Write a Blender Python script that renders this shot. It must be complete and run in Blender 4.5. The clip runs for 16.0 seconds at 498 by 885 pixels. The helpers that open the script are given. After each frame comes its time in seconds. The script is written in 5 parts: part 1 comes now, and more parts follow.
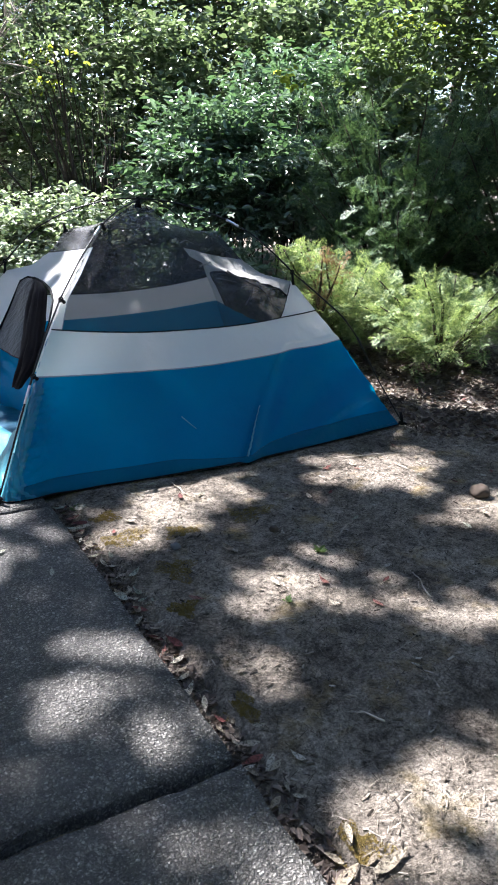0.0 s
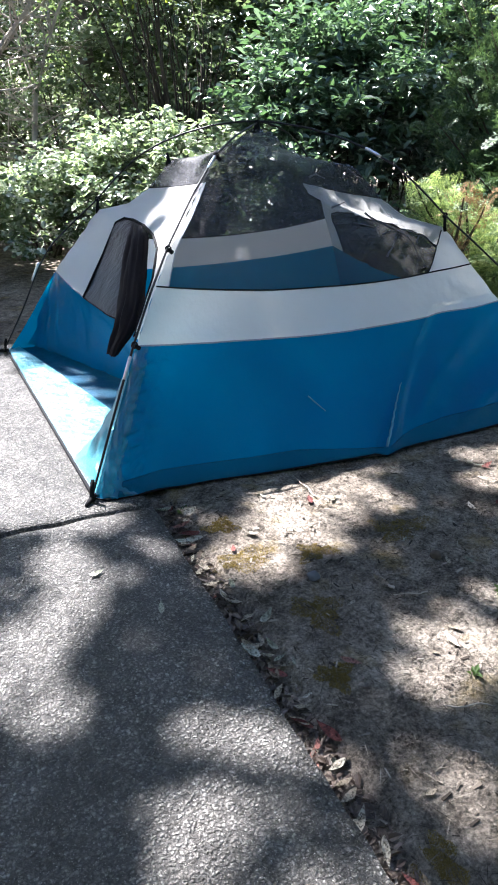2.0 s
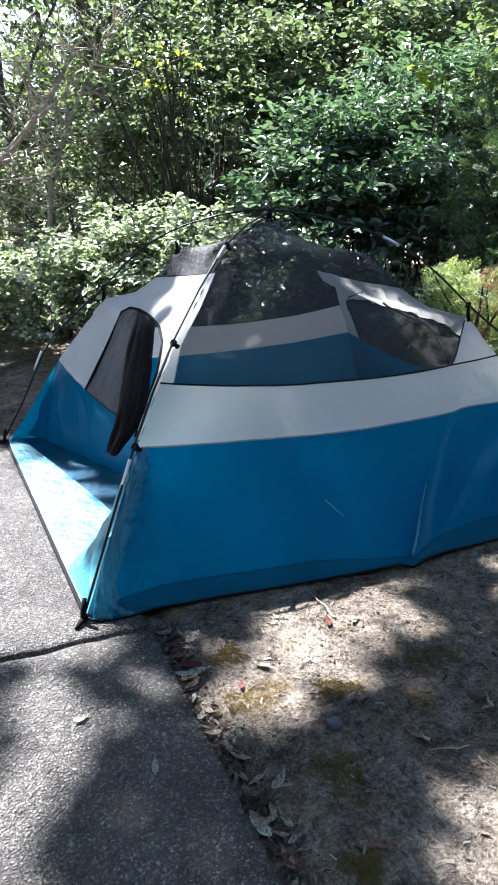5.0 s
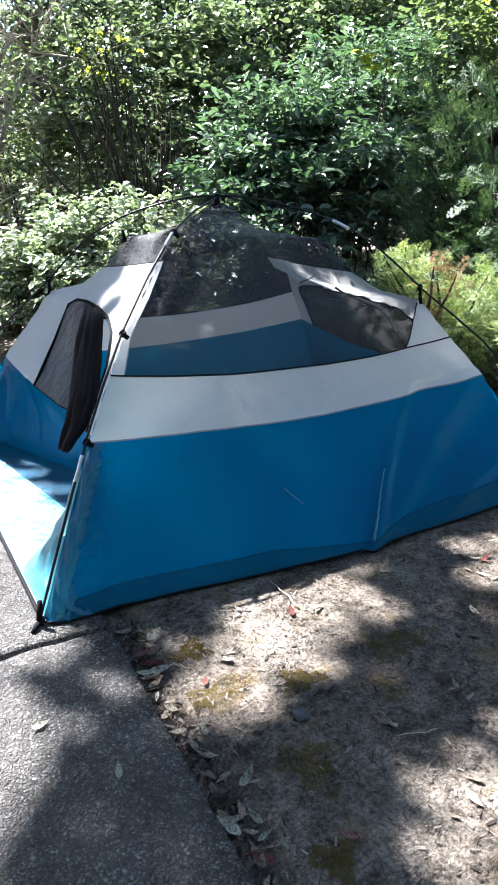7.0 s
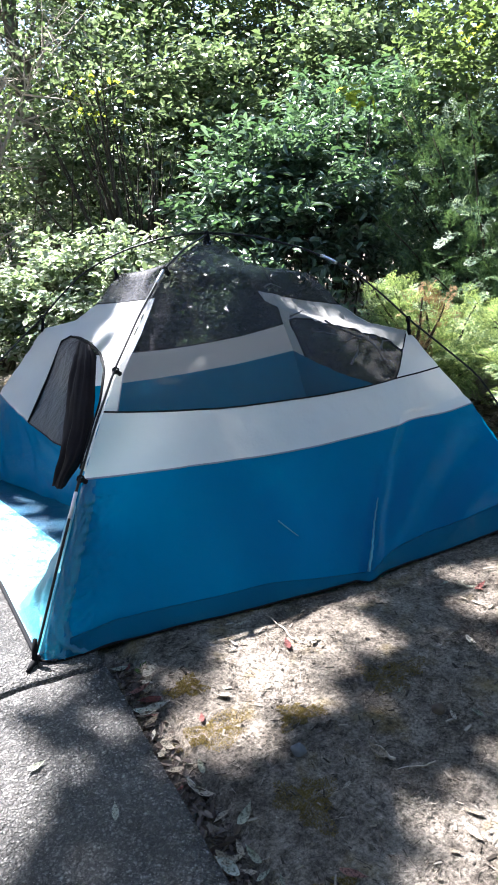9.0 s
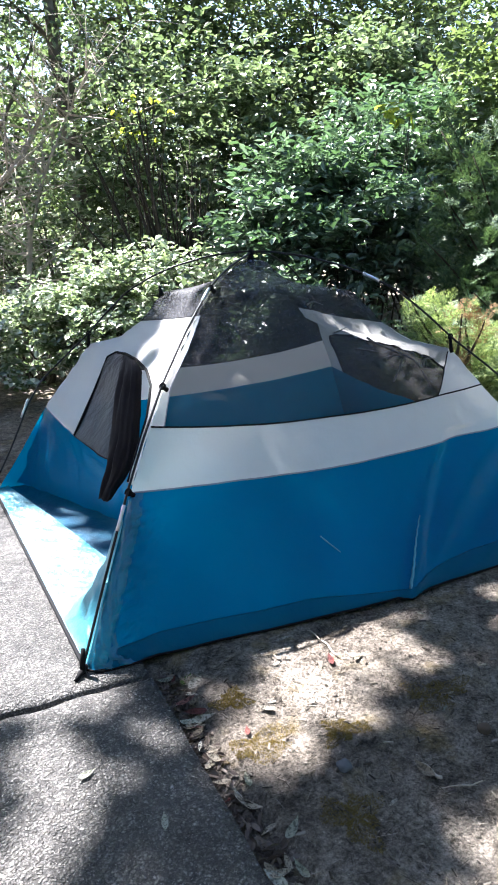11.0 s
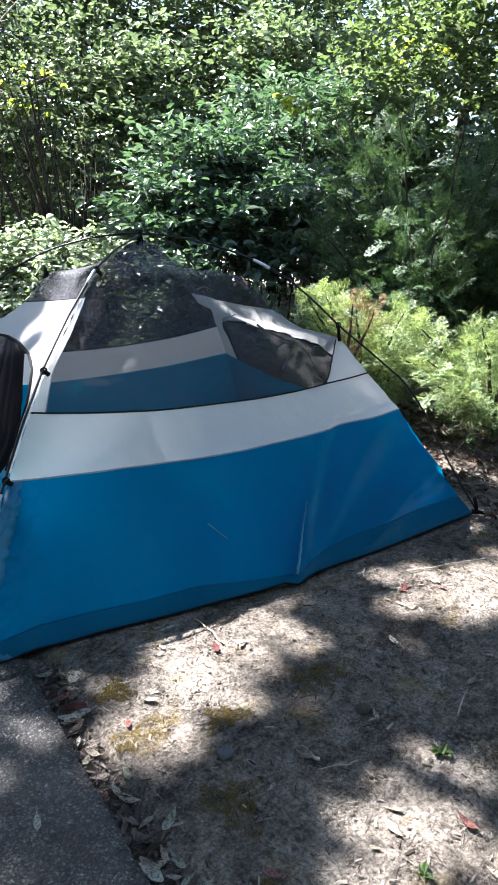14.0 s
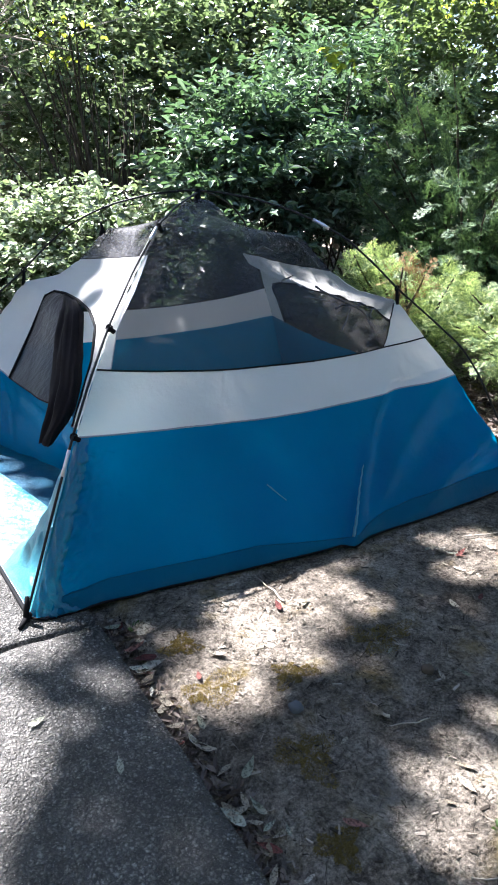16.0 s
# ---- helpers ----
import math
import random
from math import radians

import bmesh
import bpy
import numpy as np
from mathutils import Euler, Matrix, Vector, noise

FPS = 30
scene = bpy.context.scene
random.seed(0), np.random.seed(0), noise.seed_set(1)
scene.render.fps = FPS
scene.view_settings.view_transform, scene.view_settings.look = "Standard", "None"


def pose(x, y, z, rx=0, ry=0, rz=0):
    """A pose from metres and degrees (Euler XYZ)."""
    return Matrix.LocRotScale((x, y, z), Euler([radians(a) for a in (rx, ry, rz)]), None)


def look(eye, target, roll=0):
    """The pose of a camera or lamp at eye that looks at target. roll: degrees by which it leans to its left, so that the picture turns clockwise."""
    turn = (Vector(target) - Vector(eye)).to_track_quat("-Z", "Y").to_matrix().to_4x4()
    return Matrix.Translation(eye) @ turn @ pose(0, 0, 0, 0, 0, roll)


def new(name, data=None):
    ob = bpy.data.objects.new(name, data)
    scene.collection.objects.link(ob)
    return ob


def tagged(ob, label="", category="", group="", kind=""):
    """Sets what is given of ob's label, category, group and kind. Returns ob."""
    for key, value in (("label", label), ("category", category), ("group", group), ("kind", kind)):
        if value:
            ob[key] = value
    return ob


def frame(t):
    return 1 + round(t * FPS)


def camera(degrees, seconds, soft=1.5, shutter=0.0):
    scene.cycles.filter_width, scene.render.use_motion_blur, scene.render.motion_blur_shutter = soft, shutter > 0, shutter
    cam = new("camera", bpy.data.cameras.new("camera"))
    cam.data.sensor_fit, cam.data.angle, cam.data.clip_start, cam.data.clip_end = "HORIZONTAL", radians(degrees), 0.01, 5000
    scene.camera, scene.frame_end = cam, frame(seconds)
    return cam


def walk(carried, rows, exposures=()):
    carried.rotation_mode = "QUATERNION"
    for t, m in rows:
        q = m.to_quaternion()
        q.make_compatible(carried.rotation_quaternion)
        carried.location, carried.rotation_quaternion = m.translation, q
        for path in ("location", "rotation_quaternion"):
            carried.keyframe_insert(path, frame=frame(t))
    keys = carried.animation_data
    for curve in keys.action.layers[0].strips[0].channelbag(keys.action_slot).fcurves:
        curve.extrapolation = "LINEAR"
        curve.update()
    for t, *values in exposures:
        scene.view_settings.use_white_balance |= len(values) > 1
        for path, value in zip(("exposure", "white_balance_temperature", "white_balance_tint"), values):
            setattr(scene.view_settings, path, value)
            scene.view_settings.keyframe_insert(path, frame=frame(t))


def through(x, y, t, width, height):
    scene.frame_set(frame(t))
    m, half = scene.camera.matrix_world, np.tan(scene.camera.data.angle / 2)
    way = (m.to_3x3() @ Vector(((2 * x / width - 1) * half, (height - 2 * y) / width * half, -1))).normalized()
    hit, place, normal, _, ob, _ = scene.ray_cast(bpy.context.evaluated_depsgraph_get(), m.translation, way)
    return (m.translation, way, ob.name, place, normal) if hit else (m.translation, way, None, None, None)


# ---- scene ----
cam = camera(38.7, 16.0, soft=1.8)
PATH = [
    (0, (-0.551, -3.163, 1.446), (0.411, -1.556, 0.745), 1.3),
    (0.5, (-0.487, -3.037, 1.441), (0.263, -1.307, 0.773), -2.8),
    (1, (-0.364, -2.8, 1.43), (0.371, -1.097, 0.684), -4.0),
    (1.5, (-0.419, -2.573, 1.408), (0.318, -0.904, 0.587), -1.8),
    (2, (-0.46, -2.409, 1.385), (0.297, -0.77, 0.525), 1.0),
    (2.5, (-0.325, -2.283, 1.381), (0.308, -0.532, 0.65), -1.1),
    (3, (-0.281, -2.216, 1.388), (0.326, -0.415, 0.766), -2.1),
    (3.5, (-0.296, -2.187, 1.404), (0.459, -0.452, 0.757), 0.1),
    (3.7, (-0.319, -2.172, 1.404), (0.424, -0.434, 0.751), 0.4),
    (5.8, (-0.334, -2.137, 1.399), (0.454, -0.427, 0.724), 1.3),
    (6, (-0.328, -2.133, 1.394), (0.496, -0.438, 0.725), 1.0),
    (6.5, (-0.315, -2.124, 1.397), (0.508, -0.44, 0.699), 0.6),
    (7, (-0.302, -2.107, 1.381), (0.551, -0.438, 0.686), -0.3),
    (7.5, (-0.299, -2.116, 1.404), (0.556, -0.425, 0.763), -0.6),
    (8, (-0.3, -2.109, 1.393), (0.557, -0.424, 0.741), -1.2),
    (8.2, (-0.296, -2.12, 1.405), (0.582, -0.433, 0.787), -1.8),
    (10.3, (-0.323, -2.127, 1.394), (0.536, -0.429, 0.777), -0.2),
    (10.5, (-0.345, -2.127, 1.418), (0.517, -0.427, 0.813), -0.0),
    (11, (-0.36, -2.129, 1.424), (0.447, -0.394, 0.843), -1.4),
    (11.5, (-0.314, -2.134, 1.395), (0.557, -0.435, 0.798), -3.3),
    (12, (-0.324, -2.128, 1.406), (0.596, -0.458, 0.8), -2.0),
    (12.5, (-0.322, -2.12, 1.4), (0.587, -0.451, 0.778), -1.8),
    (13, (-0.297, -2.113, 1.395), (0.636, -0.463, 0.759), -2.8),
    (13.5, (-0.291, -2.123, 1.398), (0.667, -0.5, 0.727), -1.2),
    (14, (-0.291, -2.134, 1.415), (0.748, -0.54, 0.798), 1.1),
    (14.5, (-0.298, -2.13, 1.413), (0.743, -0.556, 0.749), 1.3),
    (15, (-0.293, -2.129, 1.4), (0.728, -0.537, 0.749), -0.1),
    (15.5, (-0.374, -2.112, 1.42), (0.617, -0.483, 0.816), -0.5),
    (16, (-0.432, -2.054, 1.396), (0.545, -0.46, 0.686), 1.9),
]
walk(cam, [(t, look(eye, target, roll)) for t, eye, target, roll in PATH],
     tuple((t, stops, 6050, 15) for t, stops in ((0, 2.86), (0.5, 3.26), (2.0, 3.18), (3.0, 2.92), (3.5, 2.87), (7, 3.12), (10.5, 3.24), (12.5, 3.14), (14.5, 3.18), (15.5, 3.2), (16, 3.12))))

# ---- light ----
SUN_EL, SUN_AZ = 51.0, 18.0          # degrees; azimuth from +y towards -x
TO_SUN = Vector((-math.sin(radians(SUN_AZ)) * math.cos(radians(SUN_EL)),
                 math.cos(radians(SUN_AZ)) * math.cos(radians(SUN_EL)), math.sin(radians(SUN_EL))))
world = bpy.data.worlds.new("world")
scene.world = world
world.use_nodes = True
wn = world.node_tree
sky = wn.nodes.new("ShaderNodeTexSky")
sky.sky_type, sky.sun_disc = "NISHITA", False
sky.sun_elevation, sky.sun_rotation = radians(SUN_EL), radians(-SUN_AZ)
wn.links.new(sky.outputs[0], wn.nodes["Background"].inputs[0])
wn.nodes["Background"].inputs[1].default_value = 0.05
sun = new("sun", bpy.data.lights.new("sun", "SUN"))
sun.data.energy, sun.data.angle, sun.data.color = 5.0, radians(0.53), (1.0, 0.97, 0.92)
sun.matrix_world = look(TO_SUN * 30, (0, 0, 0))

# ---- materials ----


class Nodes:
    """A short way to write a node material."""

    def __init__(self, name):
        self.m = bpy.data.materials.new(name)
        self.m.use_nodes = True
        self.t = self.m.node_tree
        self.p = self.t.nodes["Principled BSDF"]
        self.out = self.t.nodes["Material Output"]
        self.co = self.t.nodes.new("ShaderNodeTexCoord").outputs["Object"]

    def node(self, kind, **inputs):
        n = self.t.nodes.new(kind)
        for k, v in inputs.items():
            self.set(n.inputs[k.replace("_", " ")], v)
        return n

    def set(self, socket, v):
        if isinstance(v, bpy.types.NodeSocket):
            self.t.links.new(v, socket)
        elif isinstance(v, tuple) and len(v) == 3 and socket.type == "RGBA":
            socket.default_value = (*v, 1)
        else:
            socket.default_value = v

    def noise(self, scale, detail=4, rough=0.6, out="Fac", co=None):
        return self.node("ShaderNodeTexNoise", Vector=co or self.co, Scale=scale, Detail=detail, Roughness=rough).outputs[out]

    def voronoi(self, scale, out="Distance", feature="F1"):
        n = self.node("ShaderNodeTexVoronoi", Vector=self.co, Scale=scale)
        n.feature = feature
        return n.outputs[out]

    def ramp(self, fac, *stops):
        n = self.node("ShaderNodeValToRGB", Fac=fac)
        els = n.color_ramp.elements
        while len(els) < len(stops):
            els.new(0.5)
        for e, (pos, c) in zip(els, stops):
            e.position = pos
            e.color = (*c, 1) if isinstance(c, tuple) else (c, c, c, 1)
        return n.outputs["Color"]

    def mix(self, fac, a, b, kind="MIX"):
        n = self.t.nodes.new("ShaderNodeMix")
        n.data_type, n.blend_type = "RGBA", kind
        self.set(n.inputs[0], fac)
        self.set(n.inputs[6], a)
        self.set(n.inputs[7], b)
        return n.outputs[2]

    def bump(self, height, strength, distance, normal=None):
        n = self.node("ShaderNodeBump", Height=height, Strength=strength, Distance=distance)
        if normal:
            self.set(n.inputs["Normal"], normal)
        return n.outputs["Normal"]

    def surface(self, color, rough, normal=None, metal=0.0, spec=0.5):
        self.set(self.p.inputs["Base Color"], color)
        self.set(self.p.inputs["Roughness"], rough)
        self.set(self.p.inputs["Metallic"], metal)
        self.set(self.p.inputs["Specular IOR Level"], spec)
        if normal:
            self.set(self.p.inputs["Normal"], normal)
        return self

    def thin(self, color, share, normal=None):
        """Lets a share of the light pass through, scattered."""
        tr = self.node("ShaderNodeBsdfTranslucent", Color=color)
        if normal:
            self.set(tr.inputs["Normal"], normal)
        mx = self.node("ShaderNodeMixShader", Fac=share)
        self.t.links.new(self.p.outputs[0], mx.inputs[1])
        self.t.links.new(tr.outputs[0], mx.inputs[2])
        self.t.links.new(mx.outputs[0], self.out.inputs[0])
        return self

    def island(self):
        return self.node("ShaderNodeNewGeometry").outputs["Random Per Island"]

    def each(self):
        return self.node("ShaderNodeObjectInfo").outputs["Random"]


def leaf_material(name, dark, mid, light, through, share=0.35, rough=0.42, spec=0.5):
    n = Nodes(name)
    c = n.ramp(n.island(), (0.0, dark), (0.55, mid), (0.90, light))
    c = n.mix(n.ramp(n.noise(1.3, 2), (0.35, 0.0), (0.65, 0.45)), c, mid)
    n.surface(c, rough, spec=spec)
    return n.thin(n.mix(0.5, c, through), share).m


# the light stops of laurel and hazel put sunlit glints into random leaves
LAUREL = leaf_material("laurel_leaf", (0.018, 0.044, 0.026), (0.044, 0.096, 0.054), (0.25, 0.32, 0.24), (0.16, 0.30, 0.08), 0.26, 0.34, 1.0)
HAZEL = leaf_material("hazel_leaf", (0.014, 0.036, 0.013), (0.044, 0.086, 0.030), (0.31, 0.365, 0.225), (0.29, 0.40, 0.14), 0.29, 0.34, 0.8)
# near-white light stop: sun glare painted into the leaf colour
PALE_GLARE = leaf_material("glare_pale_leaf", (0.012, 0.034, 0.012), (0.10, 0.150, 0.078), (0.66, 0.69, 0.58), (0.40, 0.52, 0.20), 0.32, 0.24, 1.0)
WOODS = leaf_material("woods_leaf", (0.011, 0.028, 0.010), (0.040, 0.077, 0.029), (0.14, 0.19, 0.085), (0.27, 0.38, 0.09), 0.33, 0.40, 0.6)
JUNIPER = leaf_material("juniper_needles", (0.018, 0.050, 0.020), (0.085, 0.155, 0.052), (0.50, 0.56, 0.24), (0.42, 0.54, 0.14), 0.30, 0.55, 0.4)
# darkened copy of the juniper needles: shade put into the colour
JUNIPER_SHADED = leaf_material("shaded_juniper_needles", (0.010, 0.032, 0.015), (0.040, 0.090, 0.038), (0.19, 0.27, 0.11), (0.16, 0.27, 0.07), 0.16, 0.55, 0.4)
YELLOW = leaf_material("maple_leaf", (0.10, 0.15, 0.02), (0.17, 0.23, 0.03), (0.28, 0.34, 0.05), (0.58, 0.66, 0.06), 0.46, 0.45, 0.4)
DRY = leaf_material("dry_needles", (0.14, 0.085, 0.04), (0.20, 0.12, 0.06), (0.26, 0.17, 0.09), (0.3, 0.2, 0.08), 0.2, 0.7, 0.2)
WEED = leaf_material("weed_leaf", (0.04, 0.075, 0.025), (0.06, 0.10, 0.032), (0.09, 0.14, 0.05), (0.2, 0.3, 0.06), 0.3, 0.55, 0.4)
MOSS = leaf_material("moss_tuft", (0.09, 0.065, 0.024), (0.20, 0.145, 0.050), (0.34, 0.26, 0.10), (0.4, 0.32, 0.08), 0.2, 0.8, 0.2)


def bark(name, a, b):
    n = Nodes(name)
    c = n.ramp(n.noise(9, 6), (0.3, a), (0.7, b))
    return n.surface(c, 0.85, n.bump(n.noise(40, 5), 0.6, 0.01), spec=0.25).m


BARK = bark("grey_bark", (0.05, 0.042, 0.032), (0.17, 0.145, 0.115))
TWIG = bark("twig_bark", (0.022, 0.018, 0.013), (0.07, 0.055, 0.04))
DEADWOOD = bark("dead_wood", (0.22, 0.185, 0.15), (0.46, 0.41, 0.345))


def soil_material():
    n = Nodes("soil")
    base = n.ramp(n.noise(2.2, 6, 0.65), (0.25, (0.095, 0.078, 0.063)), (0.5, (0.24, 0.205, 0.168)), (0.75, (0.43, 0.378, 0.318)))
    grit = n.ramp(n.noise(95, 6, 0.75), (0.32, 0.10), (0.48, 0.85), (0.70, 1.9))
    c = n.mix(0.85, base, grit, "MULTIPLY")
    speck = n.ramp(n.voronoi(70), (0.10, 1.0), (0.24, 0.0))
    c = n.mix(n.mix(1.0, speck, n.ramp(n.noise(11, 3), (0.5, 0.0), (0.62, 0.9)), "MULTIPLY"), c, (0.42, 0.37, 0.31))
    c = n.mix(n.ramp(n.noise(4.6, 5), (0.56, 0.0), (0.70, 0.55)), c, (0.27, 0.19, 0.06))
    c = n.mix(0.9, c, n.ramp(n.noise(22, 6, 0.75), (0.32, 0.22), (0.48, 1.0), (0.66, 1.6)), "MULTIPLY")
    mould = n.ramp(n.noise(6.5, 6, 0.7), (0.53, 0.0), (0.62, 0.6))
    c = n.mix(n.mix(1.0, mould, n.ramp(n.noise(60, 4, 0.7), (0.42, 0.0), (0.52, 1.0)), "MULTIPLY"), c, (0.028, 0.022, 0.018))
    h = n.mix(0.5, n.noise(130, 6, 0.75), n.noise(24, 6, 0.7))
    return n.surface(c, 0.95, n.bump(h, 1.0, 0.06), spec=0.12).m


def slab_material():
    n = Nodes("washed_aggregate")
    warp = n.node("ShaderNodeVectorMath", Vector=n.noise(38, 4, 0.7, "Color"))
    warp.operation = "SCALE"
    n.set(warp.inputs["Scale"], 0.026)
    add = n.node("ShaderNodeVectorMath", Vector=n.co)
    n.set(add.inputs[1], warp.outputs[0])
    cells = n.node("ShaderNodeTexVoronoi", Vector=add.outputs[0], Scale=102.0)
    fine = n.node("ShaderNodeTexVoronoi", Vector=add.outputs[0], Scale=240.0)
    gaps = n.ramp(cells.outputs["Distance"], (0.16, 1.0), (0.58, 0.0))
    stone = n.ramp(n.node("ShaderNodeSeparateColor", Color=cells.outputs["Color"]).outputs[0],
                   (0.0, (0.14, 0.126, 0.112)), (0.4, (0.29, 0.270, 0.245)), (0.85, (0.43, 0.405, 0.37)), (1.0, (0.60, 0.575, 0.53)))
    grit = n.ramp(fine.outputs["Distance"], (0.1, (0.16, 0.15, 0.135)), (0.6, (0.06, 0.055, 0.05)))
    c = n.mix(gaps, grit, stone)
    c = n.mix(0.8, c, n.ramp(n.noise(1.7, 5, 0.6), (0.3, 0.56), (0.6, 1.02), (0.8, 1.3)), "MULTIPLY")
    c = n.mix(0.9, c, n.ramp(n.noise(30, 6, 0.8), (0.34, 0.20), (0.66, 1.55)), "MULTIPLY")
    c = n.mix(0.9, c, n.ramp(n.noise(6.0, 6, 0.7), (0.36, 0.45), (0.5, 0.95), (0.66, 1.25)), "MULTIPLY")
    c = n.mix(n.ramp(n.noise(190, 3, 0.7), (0.60, 0.0), (0.70, 0.8)), c, (0.62, 0.59, 0.55))
    h = n.mix(0.18, n.mix(0.25, gaps, n.ramp(fine.outputs["Distance"], (0.0, 1.0), (0.7, 0.0))), n.noise(45, 4))
    return n.surface(c, n.ramp(n.noise(60, 3), (0.3, 0.40), (0.7, 0.70)), n.bump(h, 1.0, 0.028), spec=0.45).m


SOIL, SLAB = soil_material(), slab_material()


def nylon(name, a, b, through, share, rough=0.33, crease=0.25, gloss=0.22):
    n = Nodes(name)
    c = n.ramp(n.noise(3.0, 3), (0.3, a), (0.7, b))
    c = n.mix(n.ramp(n.noise(7.0, 5, 0.7), (0.58, 0.0), (0.78, 0.25)), c, tuple(0.8 * v + 0.02 for v in b))
    weave = n.noise(420, 2)
    crumple = n.noise(16, 6, 0.6)
    nrm = n.bump(weave, 0.15, 0.001, n.bump(crumple, crease, 0.014))
    n.surface(c, rough, nrm, spec=gloss)
    return n.thin(through, share, nrm).m


BLUE = nylon("blue_nylon", (0.0, 0.096, 0.238), (0.001, 0.134, 0.288), (0.0, 0.29, 0.50), 0.45, 0.24, 0.35, 0.12)
BLUE_EDGE = nylon("blue_coated_edge", (0.0, 0.080, 0.165), (0.001, 0.110, 0.205), (0.0, 0.20, 0.30), 0.30, 0.30, 0.5, 0.10)
BLUE_FLOOR = nylon("blue_coated_floor", (0.002, 0.070, 0.14), (0.008, 0.11, 0.19), (0.01, 0.20, 0.28), 0.10, 0.42, 0.5, 0.5)
SLEEVE = nylon("teal_shiny_nylon", (0.001, 0.11, 0.22), (0.006, 0.16, 0.28), (0.02, 0.42, 0.56), 0.42, 0.20, 1.0, 0.8)
# paler than the wall's blue: sunlight is put into the colour
SUNLIT_BLUE = nylon("sunlit_pale_blue_nylon", (0.03, 0.26, 0.36), (0.10, 0.38, 0.46), (0.25, 0.66, 0.72), 0.35, 0.30, 0.9, 0.9)
WHITE = nylon("pale_grey_nylon", (0.74, 0.735, 0.71), (0.82, 0.815, 0.79), (0.86, 0.85, 0.81), 0.56, 0.40, 0.3, 0.35)


def mesh_material(lo, hi, base=(0.025, 0.025, 0.030), glow=0.0):
    n = Nodes("black_insect_mesh")
    n.surface(base, 0.5, n.bump(n.noise(22, 5), 0.6, 0.02), spec=0.2)
    clear = n.node("ShaderNodeBsdfTransparent", Color=(1.0, 1.0, 1.0))
    fac = n.ramp(n.noise(260, 2), (0.3, lo), (0.7, hi))
    yarn = n.node("ShaderNodeMixShader", Fac=glow)
    n.t.links.new(n.p.outputs[0], yarn.inputs[1])
    n.t.links.new(n.node("ShaderNodeBsdfTranslucent", Color=(0.22, 0.215, 0.215)).outputs[0], yarn.inputs[2])
    mx = n.node("ShaderNodeMixShader", Fac=fac)
    n.t.links.new(clear.outputs[0], mx.inputs[1])
    n.t.links.new(yarn.outputs[0], mx.inputs[2])
    n.t.links.new(mx.outputs[0], n.out.inputs[0])
    return n.m


MESH, MESH_DOUBLE = mesh_material(0.59, 0.73, (0.022, 0.022, 0.027), 0.06), mesh_material(0.90, 0.97, (0.016, 0.012, 0.012))


def plain(name, color, rough, metal=0.0, scale=60, spec=0.5):
    n = Nodes(name)
    c = n.mix(n.ramp(n.noise(scale, 4), (0.3, 0.0), (0.7, 0.6)), color, tuple(0.6 * v for v in color))
    return n.surface(c, rough, n.bump(n.noise(scale * 2, 3), 0.2, 0.002), metal, spec).m


BLACK = plain("black_webbing", (0.006, 0.006, 0.007), 0.85, spec=0.12)
POLE = plain("black_fibreglass", (0.012, 0.012, 0.013), 0.5, spec=0.25)
STEEL = plain("bright_aluminium", (0.7, 0.7, 0.72), 0.28, 1.0)
TAPE = plain("grey_seam_tape", (0.34, 0.36, 0.40), 0.6)
PEBBLE = plain("grey_pebble", (0.085, 0.09, 0.10), 0.9, 0.0, 30)
DARK_LUMP = plain("dark_brown_lump", (0.07, 0.05, 0.035), 0.9, 0.0, 40)


def litter_material(name, a, b, c):
    n = Nodes(name)
    col = n.ramp(n.each(), (0.0, a), (0.5, b), (1.0, c))
    col = n.mix(n.ramp(n.noise(9, 5, 0.7), (0.52, 0.0), (0.60, 0.85)), col, tuple(0.30 * v for v in a))
    n.surface(col, 0.6, n.bump(n.noise(14, 4), 0.6, 0.04), spec=0.3)
    return n.thin(col, 0.15).m


DEAD_TAN = litter_material("tan_dead_leaf", (0.25, 0.20, 0.14), (0.38, 0.33, 0.25), (0.54, 0.50, 0.42))
DEAD_RED = litter_material("red_dead_leaf", (0.11, 0.028, 0.024), (0.20, 0.06, 0.05), (0.30, 0.15, 0.12))
DEAD_GREEN = litter_material("spotted_green_leaf", (0.30, 0.31, 0.23), (0.40, 0.41, 0.32), (0.50, 0.50, 0.41))
n = Nodes("wood_chip")
n.surface(n.ramp(n.island(), (0.0, (0.022, 0.017, 0.013)), (0.5, (0.10, 0.082, 0.065)), (0.88, (0.23, 0.197, 0.16)), (1.0, (0.34, 0.30, 0.25))),
          0.9, n.bump(n.noise(150, 3), 0.4, 0.002), spec=0.2)
CHIP = n.m

LITTER = leaf_material("litter_leaf", (0.022, 0.015, 0.011), (0.060, 0.042, 0.032), (0.18, 0.14, 0.115), (0.2, 0.13, 0.08), 0.12, 0.6, 0.4)

# ---- building helpers ----


def raw_mesh(name, verts, faces, material, smooth=True):
    me = bpy.data.meshes.new(name)
    me.from_pydata([tuple(v) for v in verts], [], faces)
    me.materials.append(material)
    me.polygons.foreach_set("use_smooth", [smooth] * len(me.polygons))
    me.update()
    return me


